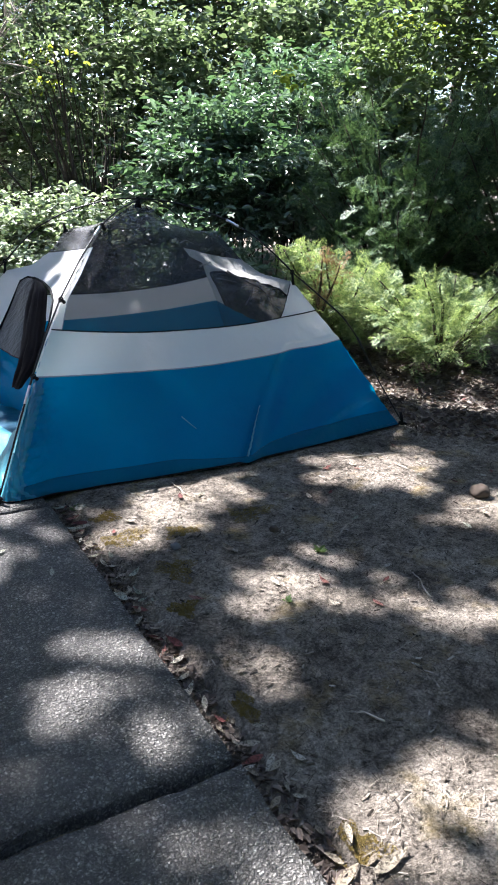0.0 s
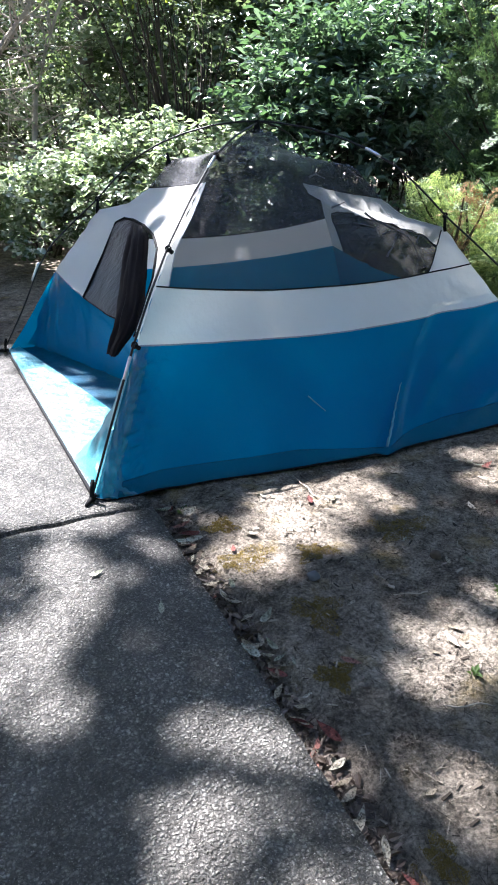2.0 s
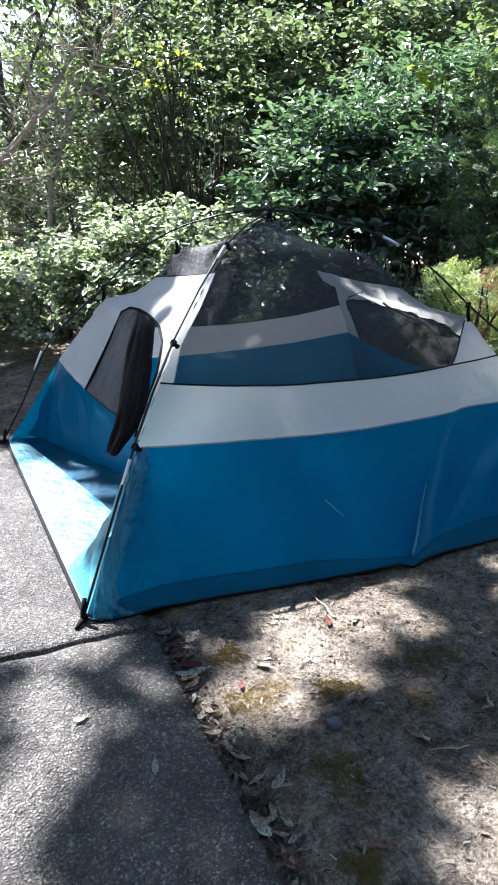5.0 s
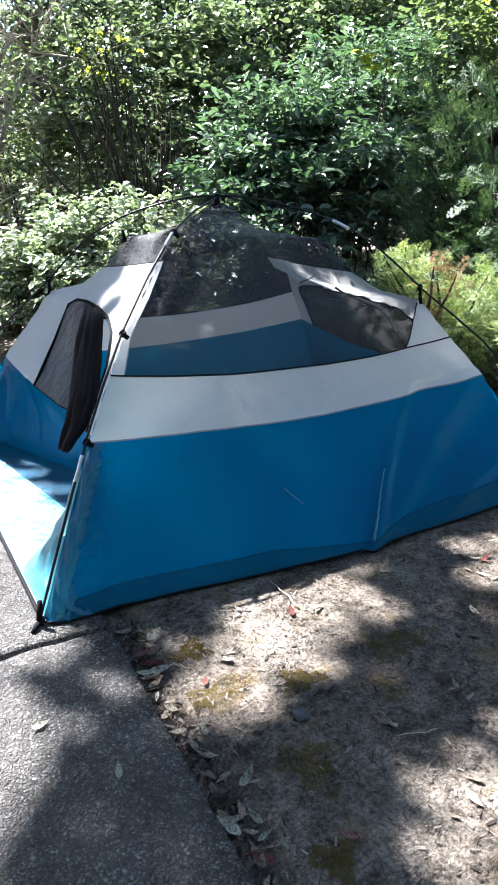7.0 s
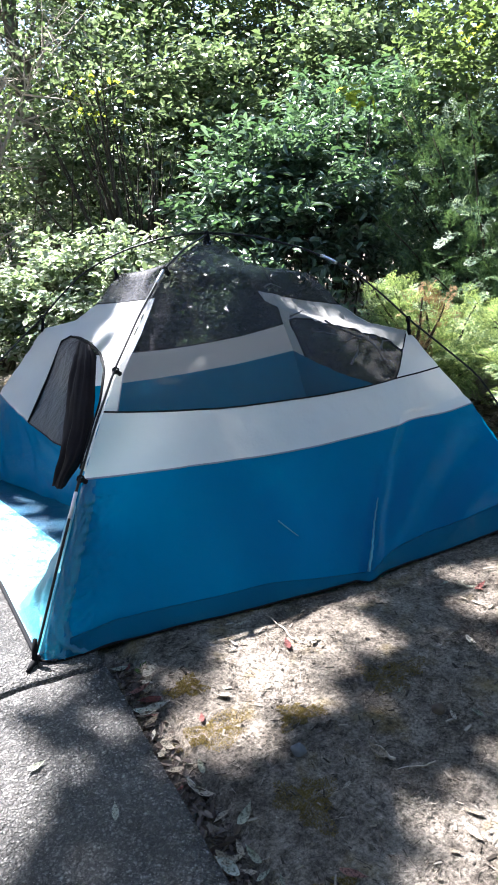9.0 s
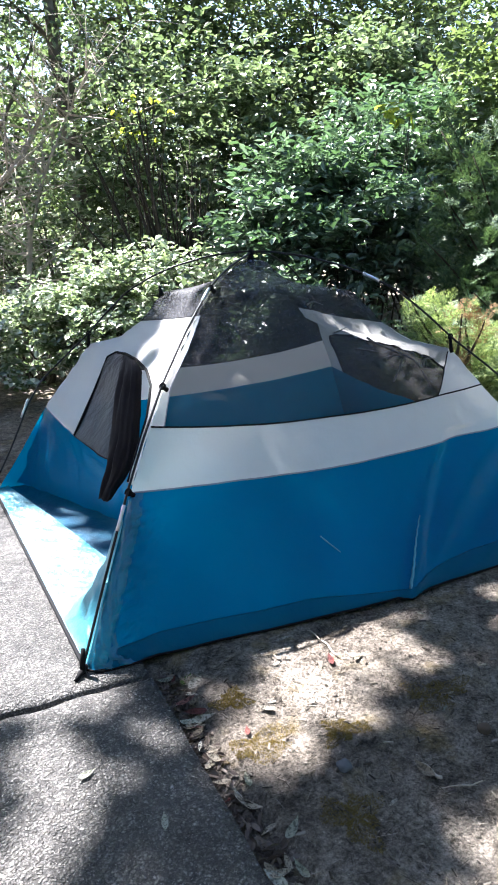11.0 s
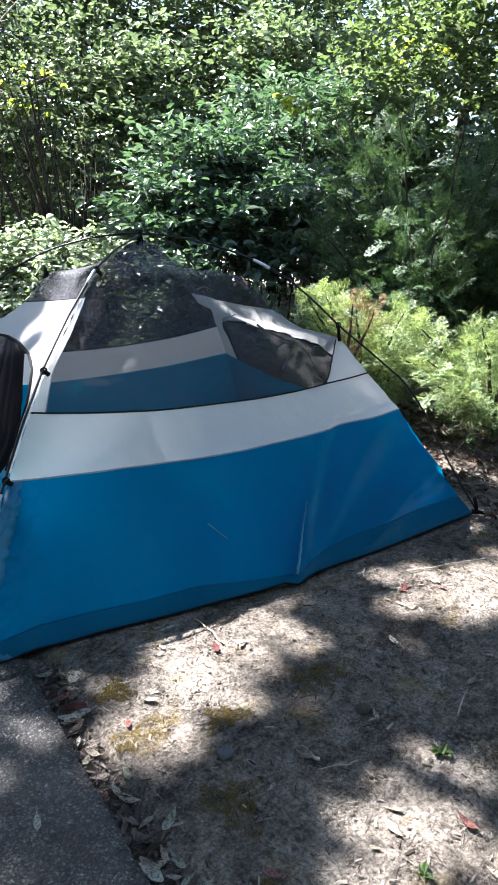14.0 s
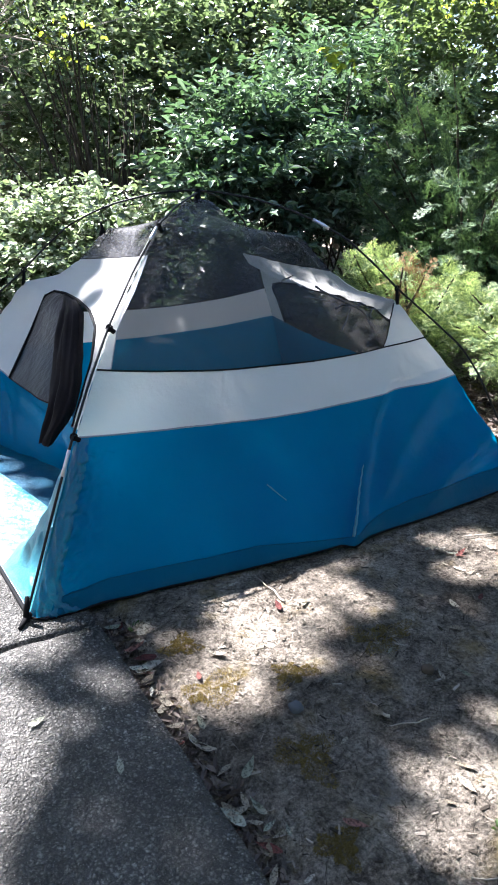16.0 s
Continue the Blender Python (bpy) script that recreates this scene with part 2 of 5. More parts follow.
def quads_mesh(name, verts, per, corners, material, smooth=False):
    """A mesh of many alike small pieces: verts (n * per, 3), corners: the quads of one piece."""
    n = len(verts) // per
    f = (np.array(corners)[None] + per * np.arange(n)[:, None, None]).reshape(-1, 4)
    me = bpy.data.meshes.new(name)
    me.vertices.add(len(verts))
    me.vertices.foreach_set("co", verts.astype(np.float32).ravel())
    me.loops.add(f.size)
    me.loops.foreach_set("vertex_index", f.ravel().astype(np.int32))
    me.polygons.add(len(f))
    me.polygons.foreach_set("loop_start", np.arange(0, f.size, 4, dtype=np.int32))
    me.polygons.foreach_set("use_smooth", [smooth] * len(f))
    me.materials.append(material)
    me.update(calc_edges=True)
    me.validate()
    return me


def put(name, me, parent=None, label=""):
    ob = new(name, me)
    if parent:
        ob.parent = parent
    return tagged(ob, label)


def part(name, bm, material, parent, label="", smooth=True):
    """Links a bmesh as one mesh object under a thing or a part."""
    me = bpy.data.meshes.new(name)
    bm.to_mesh(me)
    bm.free()
    me.materials.append(material)
    me.polygons.foreach_set("use_smooth", [smooth] * len(me.polygons))
    return put(name, me, parent, label)


def tube_into(verts, faces, pts, r0, r1=None, sides=6):
    pts = [Vector(p) for p in pts]
    r1 = r0 if r1 is None else r1
    start, k = len(verts), len(pts)
    ref = Vector((0.13, 0.21, 0.97)).normalized()
    for i, p in enumerate(pts):
        d = (pts[min(i + 1, k - 1)] - pts[max(i - 1, 0)]).normalized()
        a = d.cross(ref if abs(d.dot(ref)) < 0.95 else Vector((1, 0, 0))).normalized()
        b = d.cross(a)
        r = r0 + (r1 - r0) * i / (k - 1)
        for j in range(sides):
            w = 2 * math.pi * j / sides
            verts.append(p + r * (math.cos(w) * a + math.sin(w) * b))
    for i in range(k - 1):
        for j in range(sides):
            a, b = start + i * sides + j, start + i * sides + (j + 1) % sides
            faces.append((a, b, b + sides, a + sides))
    faces.append(tuple(start + j for j in reversed(range(sides))))
    faces.append(tuple(start + (k - 1) * sides + j for j in range(sides)))


def tube(name, pts, r0, material, parent, r1=None, sides=8, label=""):
    v, f = [], []
    tube_into(v, f, pts, r0, r1, sides)
    return put(name, raw_mesh(name, v, f, material), parent, label)


def unit(a):
    return a / np.maximum(np.linalg.norm(a, axis=1, keepdims=True), 1e-9)


LEAF_QUADS = [(0, 1, 2, 3), (0, 3, 4, 5)]


def leaves(pos, along, up, length, width=0.45, fold=0.10):
    """Vertices of folded pointed leaves at pos, each 6 corners."""
    a = unit(along)
    b = unit(np.cross(up, a))
    c = np.cross(a, b)
    L = np.asarray(length).reshape(-1, 1)
    shape = [(0, 0, 0), (0.30, width * 0.5, fold), (0.68, width * 0.42, fold * 0.8), (1, 0, -0.10), (0.68, -width * 0.42, fold * 0.8), (0.30, -width * 0.5, fold)]
    out = np.stack([pos + L * (x * a + y * b + z * c) for x, y, z in shape], axis=1)
    return out.reshape(-1, 3)


def twig_leaves(rng, centres, outward, per, length, spread, width, droop=0.25, upness=0.8):
    """Sprigs of leaves set along short twigs at the centres."""
    n = len(centres)
    tw = unit(outward * np.array([1, 1, 0.55]) + 0.5 * rng.normal(size=(n, 3)) * np.array([1, 1, 0.4]) + np.array([0, 0, 0.12]))
    t = rng.uniform(-0.6, 1, size=(n, per))
    pos = centres[:, None] + tw[:, None] * (t * spread)[..., None] + rng.normal(size=(n, per, 3)) * spread * np.array([0.42, 0.42, 0.14])
    side = rng.normal(size=(n, per, 3)) * np.array([1, 1, 0.45])
    along = unit((0.7 * tw[:, None] + side + np.array([0, 0, -droop])).reshape(-1, 3))
    lean = unit(outward * 0.45 + np.array([0, 0, upness]) + 0.30 * rng.normal(size=(n, 3)))
    up = unit(np.repeat(lean, per, axis=0) + 0.33 * rng.normal(size=(n * per, 3)))
    size = length * rng.uniform(0.6, 1.25, size=n * per)
    return leaves(pos.reshape(-1, 3), along, up, size, width)


def lumpy(rng, n, centre, radius, seed, hollow=0.55, gap=0.0, low=0.0):
    """Sprig centres in an uneven dome, most of them towards its skin; returns centres and outward ways."""
    got = []
    outw = []
    off = Vector((seed * 7.3, seed * 3.1, seed * 5.7))
    while len(got) < n:
        d = Vector(rng.normal(size=3)).normalized()
        if d.z < low:
            d.z = abs(d.z)
        lump = 1 + 0.30 * noise.noise(d * 1.7 + off) + 0.30 * noise.noise(d * 4.3 + off) + 0.14 * noise.noise(d * 9 + off)
        r = lump * (hollow + (1 - hollow) * rng.uniform() ** 0.6)
        p = Vector((centre[0] + d.x * r * radius[0], centre[1] + d.y * r * radius[1], centre[2] + d.z * r * radius[2]))
        if p.z < 0.05 or min(noise.noise(p * 1.6 + off), 0.15 + noise.noise(p * 3.6 + off)) < -0.36 + gap:
            continue
        got.append(p)
        outw.append(d)
    return np.array(got), np.array(outw)


def shrub(name, label, category, centre, radius, sprigs, leaf, material, seed, base=None, stems=14, stem_r=0.014, per=11, width=0.45,
          spread=0.11, hollow=0.5, gap=0.0, bark_m=None, droop=0.25, group="", upness=0.8, low=-0.2):
    rng = np.random.default_rng(seed)
    base = Vector(base or (centre[0], centre[1], 0))
    root = new(name)
    root.location = base
    tagged(root, label, category, group)
    c, o = lumpy(rng, sprigs, centre, radius, seed, hollow, gap, low)
    v = twig_leaves(rng, c, o, per, leaf, spread, width, droop, upness) - np.array(base)
    put("crown", quads_mesh("crown", v, 6, LEAF_QUADS, material), root)
    for i in range(stems):
        vs, fs = [], []
        tip = Vector(c[rng.integers(len(c))]) - base
        foot = Vector((rng.normal() * 0.10, rng.normal() * 0.10, -0.05))
        mid = foot.lerp(tip, 0.5) + Vector((rng.normal() * 0.12, rng.normal() * 0.12, 0.18 * tip.length))
        pts = []
        for k in range(9):
            w = k / 8
            p = foot.lerp(mid, w).lerp(mid.lerp(tip, w), w)
            pts.append(p + 0.025 * noise.noise_vector(p * 3 + Vector((i, 0, 0))))
        tube_into(vs, fs, pts, stem_r * rng.uniform(0.6, 1.2), 0.003, 5)
        put("stem", raw_mesh("stem", vs, fs, bark_m or TWIG), root)
    return root

# ---- ground ----
PAVE_X, PAVE_END = 0.19, 2.13         # right edge and far end of the paving


def ground_z(x, y):
    p = Vector((x, y, 0))
    z = -0.012 + 0.010 * noise.noise(p * 1.3) + 0.006 * noise.noise(p * 5.1) + 0.003 * noise.noise(p * 17)
    if x < PAVE_X + 0.02 and y < PAVE_END + 0.02 and x > -3.3 and y > -6.1:
        return -0.055
    if x < PAVE_X + 0.10 and y < PAVE_END + 0.1:
        z -= 0.022
    far = max(0.0, math.hypot(x - 1, y) - 3.2)
    return z + min(far, 6) * 0.02 * noise.noise(p * 0.5)


def axis(lo, hi, step):
    near = list(np.arange(lo, hi, step))
    out = [hi + (1.35 ** k) * 0.3 - 0.3 for k in range(1, 25)]
    return [lo - (o - hi) for o in reversed(out)] + near + out


gx, gy = axis(-0.6, 4.0, 0.03), axis(-3.4, 3.2, 0.03)
gv = [(x, y, ground_z(x, y)) for y in gy for x in gx]
w = len(gx)
gf = [(j * w + i, j * w + i + 1, (j + 1) * w + i + 1, (j + 1) * w + i) for j in range(len(gy) - 1) for i in range(w - 1)]
tagged(new("ground", raw_mesh("ground", gv, gf, SOIL)), "bare grey-brown soil with bark crumbs and leaf litter", "ground", kind="structure")

pavement = tagged(new("pavement"), "worn exposed-aggregate concrete slabs with dark open joints", "pavement", kind="structure")


def slab(x0, x1, y0, y1, y0_left=None, y1_left=None):
    """One slab with crumbled edges; y0_left, y1_left: its near and far edge at the far left, where the joint runs askew."""
    nx, ny = max(8, int((x1 - x0) / 0.035)), max(8, int((y1 - y0) / 0.035))
    y0l = y0 if y0_left is None else y0_left
    y1l = y1 if y1_left is None else y1_left
    v, f = [], []
    for j in range(ny + 1):
        for i in range(nx + 1):
            u, t = i / nx, j / ny
            lo, hi = y0l + (y0 - y0l) * u, y1l + (y1 - y1l) * u
            x, y = x0 + (x1 - x0) * u, lo + (hi - lo) * t
            border = min(i, nx - i, j, ny - j)
            q = Vector((x * 9, y * 9, 1))
            z = 0.0015 * noise.noise(q * 0.3)
            if border == 0:
                x += 0.009 * noise.noise(q) + 0.005 * noise.noise(q * 4)
                y += 0.009 * noise.noise(q + Vector((7, 0, 0))) + 0.005 * noise.noise(q * 4 + Vector((3, 0, 0)))
                z -= 0.007 + 0.004 * noise.noise(q * 2)
            v.append((x, y, z))
    s = nx + 1
    for j in range(ny):
        for i in range(nx):
            f.append((j * s + i, j * s + i + 1, (j + 1) * s + i + 1, (j + 1) * s + i))
    ring = [i for i in range(nx)] + [j * s + nx for j in range(ny)] + [ny * s + i for i in range(nx, 0, -1)] + [j * s for j in range(ny, 0, -1)]
    k = len(v)
    v += [(v[i][0], v[i][1], -0.07) for i in ring]
    m = len(ring)
    f += [(ring[(a + 1) % m], ring[a], k + a, k + (a + 1) % m) for a in range(m)]
    put("slab", raw_mesh("slab", v, f, SLAB), pavement)


for cx0, cx1 in ((-1.55, PAVE_X), (-3.25, -1.57)):
    slab(cx0, cx1, -0.106, PAVE_END, -0.100)
    slab(cx0, cx1, -1.874, -0.134, -1.80)
    slab(cx0, cx1, -3.75, -1.916, -3.75, -1.845)
    slab(cx0, cx1, -5.6, -3.77)

# ---- tent ----
tent = tagged(new("tent"), "blue and pale grey dome tent, black mesh roof, door unzipped", "tent")
APEX = (1.184, 1.121)
CORNER = {"fl": (0.0, 0.0), "fr": (2.44, 0.0), "br": (2.46, 2.18), "bl": (-0.07, 1.95)}
TAUT = ((0, 0), (0.12, 0.275), (0.224, 0.505), (0.31, 0.668), (0.41, 0.832), (0.553, 1.01), (0.707, 1.165), (0.84, 1.235), (0.96, 1.272), (1, 1.285))
SLACK = ((0, 0), (0.10, 0.205), (0.24, 0.52), (0.36, 0.735), (0.42, 0.853), (0.54, 0.895), (0.62, 0.98), (0.70, 1.122), (0.82, 1.146), (0.90, 1.172), (0.96, 1.262), (1, 1.285))
ARCH = ((0, 0), (0.10, 0.27), (0.182, 0.53), (0.236, 0.652), (0.344, 0.80), (0.415, 0.892), (0.493, 1.01), (0.574, 1.118), (0.661, 1.19), (0.734, 1.235), (0.847, 1.282), (0.944, 1.302), (1, 1.305))


def profile(table, s):
    xs, zs = [a for a, _ in table], [b for _, b in table]
    return float(sum(np.interp(min(max(s + d, 0), 1), xs, zs) for d in (-0.012, 0, 0.012)) / 3) if 0.02 < s < 0.985 else float(np.interp(s, xs, zs))


def on_rib(corner, table, s, out=0.0):
    c = CORNER[corner]
    return Vector((c[0] + (APEX[0] - c[0]) * s, c[1] + (APEX[1] - c[1]) * s, profile(table, s) + out))


EDGE = {"fl": TAUT, "fr": SLACK, "br": SLACK, "bl": SLACK}
S_BLUE, S_WHITE, S_CAP = 0.236, 0.335, 0.615


def wall_point(a, b, u, s, bulge=0.0, inward=0.0):
    """A point of the wall between the ribs a and b: u across, s up to the apex."""
    pa, pb = on_rib(a, EDGE[a], s), on_rib(b, EDGE[b], s)
    p = pa.lerp(pb, u)
    ca, cb = Vector((*CORNER[a], 0)), Vector((*CORNER[b], 0))
    way = (cb - ca).normalized()
    out = way.cross(Vector((0, 0, 1)))
    hang = 4 * u * (1 - u)
    p.z -= hang * 0.058 * math.exp(-((s - 0.33) / 0.16) ** 2) * min(1, s / 0.1)
    p += out * bulge * math.sin(math.pi * u) * math.exp(-(s / 0.10) ** 2)
    p -= out * hang * inward * math.sin(math.pi * min(1, s / 0.9))
    q = p * 3.0
    edge = min(u, 1 - u)
    n_big, n_small = noise.noise(q), noise.noise(q * 3.3 + Vector((5, 1, 2)))
    p += out * (0.010 * n_big + 0.005 * n_small) * min(1, edge * 8)
    # gathers that run in from the ribs
    p += out * 0.0025 * math.sin(s * 150 + 6 * n_big) * math.exp(-edge / 0.035)
    return p


def near_wall(u, s):
    p = wall_point("fl", "fr", u, s, 0.085, 0.0)
    # the long crease that pulls down to the hem, and the fan of folds beside it
    a, b = Vector((1.56, 0.34)), Vector((1.255, 0.0))
    q, way = Vector((p.x, p.z)), (Vector((1.56, 0.34)) - Vector((1.255, 0.0)))
    t = max(0.0, min(1.0, (q - a).dot(b - a) / (b - a).length_squared))
    d = (q - a.lerp(b, t)).length
    right = (q.x - b.x) * way.y - (q.y - b.y) * way.x > 0
    if s < S_BLUE + 0.02:
        p.y -= 0.040 * math.exp(-(d / (0.06 if right else 0.016)) ** 2) * min(1.0, 0.15 + 1.2 * t)
        th = math.atan2(p.z + 0.18, p.x - 1.12)
        reach = max(0.0, min(1.0, d / 0.12)) if right else 0.0
        p.y -= 0.017 * (math.sin(th * 22) + 0.25 * math.sin(th * 37 + 1)) * reach * min(1, p.z / 0.16) * min(1, max(0.0, 0.60 - p.z) / 0.12)
    elif s < S_WHITE and p.x > 1.2:
        k = min(1.0, (p.x - 1.2) / 0.3) * math.sin(math.pi * (s - S_BLUE) / (S_WHITE - S_BLUE))
        p.y += k * (0.005 * noise.noise(Vector((p.x * 12 + p.z * 10, p.z * 7, 2))) + 0.0025 * noise.noise(Vector((p.x * 34, p.z * 30, 5))))
    # crumpled hem beside the front pole foot
    if u < 0.10 and s < S_BLUE:
        k = (1 - u / 0.10) * max(0.0, min(1.0, (S_BLUE - 0.012 - s) / 0.03))
        wob = noise.noise(Vector((p.x * 16, p.z * 12, 3)))
        p.y -= 0.045 * min(1.0, u / 0.022) * k
        p.y += min(1, k * 1.6) * (0.006 * math.sin(p.z * 95 + 7 * wob + 30 * p.x) * (0.5 + wob) + 0.012 * noise.noise(Vector((p.x * 50, p.z * 60, 9))))
    # slack folds in the roof mesh
    if s > S_WHITE:
        p.y += 0.02 * noise.noise(Vector((p.x * 4, p.z * 4, 8))) * min(1, (s - S_WHITE) * 8)
        way = p.x - 1.57 - 0.65 * (0.99 - p.z)
        run = min(1, (s - S_WHITE) * 10) * max(0.0, min(1.0, (0.86 - s) * 5))
        p.y -= 0.045 * math.exp(-(way / 0.035) ** 2) * run
        p.y -= 0.022 * math.exp(-((way + 0.26) / 0.03) ** 2) * run * min(1.0, max(0.0, (s - 0.42) * 8))
        if p.x > 1.3:
            lie = p.z + 0.55 * (p.x - 1.6)
            p.y += 0.016 * min(1.0, (p.x - 1.3) * 4) * run * (noise.noise(Vector((p.x * 3, lie * 26, 4))) + 0.5 * noise.noise(Vector((p.x * 8, lie * 55, 7))))
    return p


def sheet(name, point, u0, u1, s0, s1, nu, ns, material, label="", keep=None):
    """A panel of a wall; u0 and u1 may be functions of s."""
    bm = bmesh.new()
    fu0 = u0 if callable(u0) else (lambda s: u0)
    fu1 = u1 if callable(u1) else (lambda s: u1)
    rows = []
    for j in range(ns + 1):
        s = s0 + (s1 - s0) * j / ns
        a, b = fu0(s), fu1(s)
        rows.append([(bm.verts.new(point(a + (b - a) * i / nu, s)), a + (b - a) * i / nu, s) for i in range(nu + 1)])
    for j in range(ns):
        for i in range(nu):
            c = (rows[j][i], rows[j][i + 1], rows[j + 1][i + 1], rows[j + 1][i])
            if keep and not keep(sum(k[1] for k in c) / 4, sum(k[2] for k in c) / 4):
                continue
            try:
                bm.faces.new([k[0] for k in c])
            except ValueError:
                pass
    bmesh.ops.delete(bm, geom=[v for v in bm.verts if not v.link_faces], context="VERTS")
    return part(name, bm, material, tent, label)


def rib_strip(s):
    """Width of the pale strip along the front pole."""
    return float(np.interp(s, (0.335, 0.40, 0.42, 0.50, 0.58, 0.615), (0.032, 0.020, 0.018, 0.019, 0.017, 0.012)))


def gusset(s):
    return float(np.interp(s, (0.335, 0.42, 0.43, 1), (0.845, 0.985, 1.0, 1.0)))


def seam_height(u):
    """The seam between the blue and the pale cloth of the near wall."""
    return S_BLUE + float(np.interp(u, (0, 0.5, 0.8, 1), (-0.010, -0.009, 0.0, 0.006)))


near_blue = sheet("wall_panel", lambda u, s: near_wall(u, s * seam_height(u) / S_BLUE), lambda s: 0.022 if s < 0.21 else 0.0, 1, 0, S_BLUE, 260, 70, BLUE, "blue nylon lower wall, creased")
near_band = sheet("wall_band", lambda u, t: near_wall(u, seam_height(u) + (S_WHITE - seam_height(u)) * t), 0, 1, 0, 1, 240, 26, WHITE, "pale grey nylon band")
near_rib = sheet("rib_panel", near_wall, 0, rib_strip, S_WHITE, 0.615, 6, 40, WHITE, "pale strip along the pole")
near_gusset = sheet("gusset", near_wall, gusset, 1, S_WHITE, 0.43, 14, 14, WHITE, "pale corner gusset")
roof_mesh = sheet("mesh_panel", near_wall, lambda s: rib_strip(s) if s < 0.615 else 0.0, gusset, S_WHITE, 0.99, 130, 110, MESH, "black see-through mesh")


def seam(name, point, us, ss, r, material, label="", parent=None):
    pts = [point(u, s) for u, s in zip(us, ss)]
    return tube(name, pts, r, material, parent or tent, sides=5, label=label)


def lift(point, d):
    return lambda u, s: point(u, s) + Vector(d)


U = [i / 60 for i in range(61)]
# grey tubes paint the light caught by creases of the roof mesh
LIT_FOLD = nylon("lit_mesh_fold", (0.10, 0.10, 0.105), (0.19, 0.187, 0.185), (0.22, 0.215, 0.21), 0.4, 0.5, 0.4, 0.2)
for run in (((0.80, 0.55), (0.82, 0.47), (0.835, 0.41), (0.84, 0.36)), ((0.73, 0.385), (0.77, 0.405), (0.81, 0.432)), ((0.76, 0.44), (0.80, 0.452), (0.84, 0.448)),
            ((0.64, 0.565), (0.70, 0.575), (0.75, 0.59)), ((0.69, 0.50), (0.73, 0.492), (0.77, 0.475)), ((0.60, 0.66), (0.66, 0.67), (0.71, 0.66)), ((0.86, 0.40), (0.89, 0.415), (0.92, 0.41))):
    us, ss = [], []
    for k in range(13):
        t = k / 12 * (len(run) - 1)
        i = min(int(t), len(run) - 2)
        us.append(run[i][0] + (run[i + 1][0] - run[i][0]) * (t - i))
        ss.append(run[i][1] + (run[i + 1][1] - run[i][1]) * (t - i))
    tube("fold", [near_wall(u, v) + Vector((0, -0.003, 0.001)) for u, v in zip(us, ss)], 0.0055, LIT_FOLD, roof_mesh, 0.0012, 5)
seam("seam", lift(near_wall, (0, -0.002, 0)), U, [seam_height(u) for u in U], 0.0032, TAPE, "grey seam tape", near_blue)
seam("binding", lift(near_wall, (0, -0.003, 0)), U, [S_WHITE] * 61, 0.0035, BLACK, "black binding tape", near_band)
# black line at the wall's foot paints the dark shadow under the hem
seam("hem", lift(near_wall, (0, -0.006, 0.004)), U, [0.0] * 61, 0.0042, BLACK, "black hem and shade line at the ground", near_blue)


def edge_rise(u):
    """How far up the coated ground edge reaches, least where the crease meets the hem."""
    return float(np.interp(u, (0.0, 0.10, 0.35, 0.51, 0.60, 0.75, 1.0), (0.024, 0.030, 0.030, 0.012, 0.030, 0.044, 0.044)))


edge = sheet("ground_edge", lambda u, t: near_wall(u, t * edge_rise(u)) + Vector((0, -0.004 - 0.004 * math.sin(math.pi * t), 0)), 0.03, 1, 0, 1, 220, 10, BLUE_EDGE, "darker coated ground edge of the wall")
seam("hem_seam", lambda u, s: near_wall(u, edge_rise(u)) + Vector((0, -0.005, 0)), U[2:], U[2:], 0.0022, BLUE_EDGE, "", edge)
# pale sliver that stands in for a small sun glint on the wall
for px0, pz0, px1, pz1 in ((0.955, 0.255, 1.03, 0.190),):
    fold = []
    for k in range(9):
        x, z = px0 + (px1 - px0) * k / 8, pz0 + (pz1 - pz0) * k / 8
        fold.append(near_wall(x / 2.44, z / 2.25) + Vector((0, -0.002 - 0.003 * math.sin(math.pi * k / 8), 0)))
    tube("wrinkle", fold, 0.003, SUNLIT_BLUE, near_blue, 0.002, 6)
# pale ridge that paints the highlight along the long crease
fold = []
for k in range(25):
    x, z = 1.275 + 0.185 * k / 24, 0.035 + 0.225 * k / 24
    fold.append(near_wall((x - z / 2.25 * 1.184) / ((1 - z / 2.25) * 2.44), z / 2.25) + Vector((0.002 * math.sin(1.9 * k), -0.004, 0)))
tube("wrinkle", fold, 0.0065, SUNLIT_BLUE, near_blue, 0.002, 6)
gs = [S_WHITE + 0.085 * k / 10 for k in range(11)]
seam("binding", lift(near_wall, (0, -0.003, 0)), [gusset(s) for s in gs], gs, 0.003, BLACK, "", near_gusset)
ss_strip = [S_WHITE + (0.615 - S_WHITE) * k / 20 for k in range(21)]
seam("binding", lift(near_wall, (0, -0.002, 0)), [rib_strip(s) for s in ss_strip], ss_strip, 0.0022, TAPE, "", near_rib)


def back_wall(u, s):
    return wall_point("br", "bl", u, s, 0.05, 0.03)


sheet("wall_panel", back_wall, 0, 1, 0, S_BLUE, 50, 16, BLUE, "blue nylon lower wall, creased")
sheet("wall_band", back_wall, 0, 1, S_BLUE, S_WHITE + 0.015, 50, 8, WHITE, "pale grey nylon band")
sheet("mesh_panel", back_wall, 0, 1, S_WHITE + 0.015, 0.99, 40, 30, MESH, "black see-through mesh")
seam("binding", back_wall, U, [S_WHITE + 0.015] * 61, 0.004, BLACK, "black binding tape")


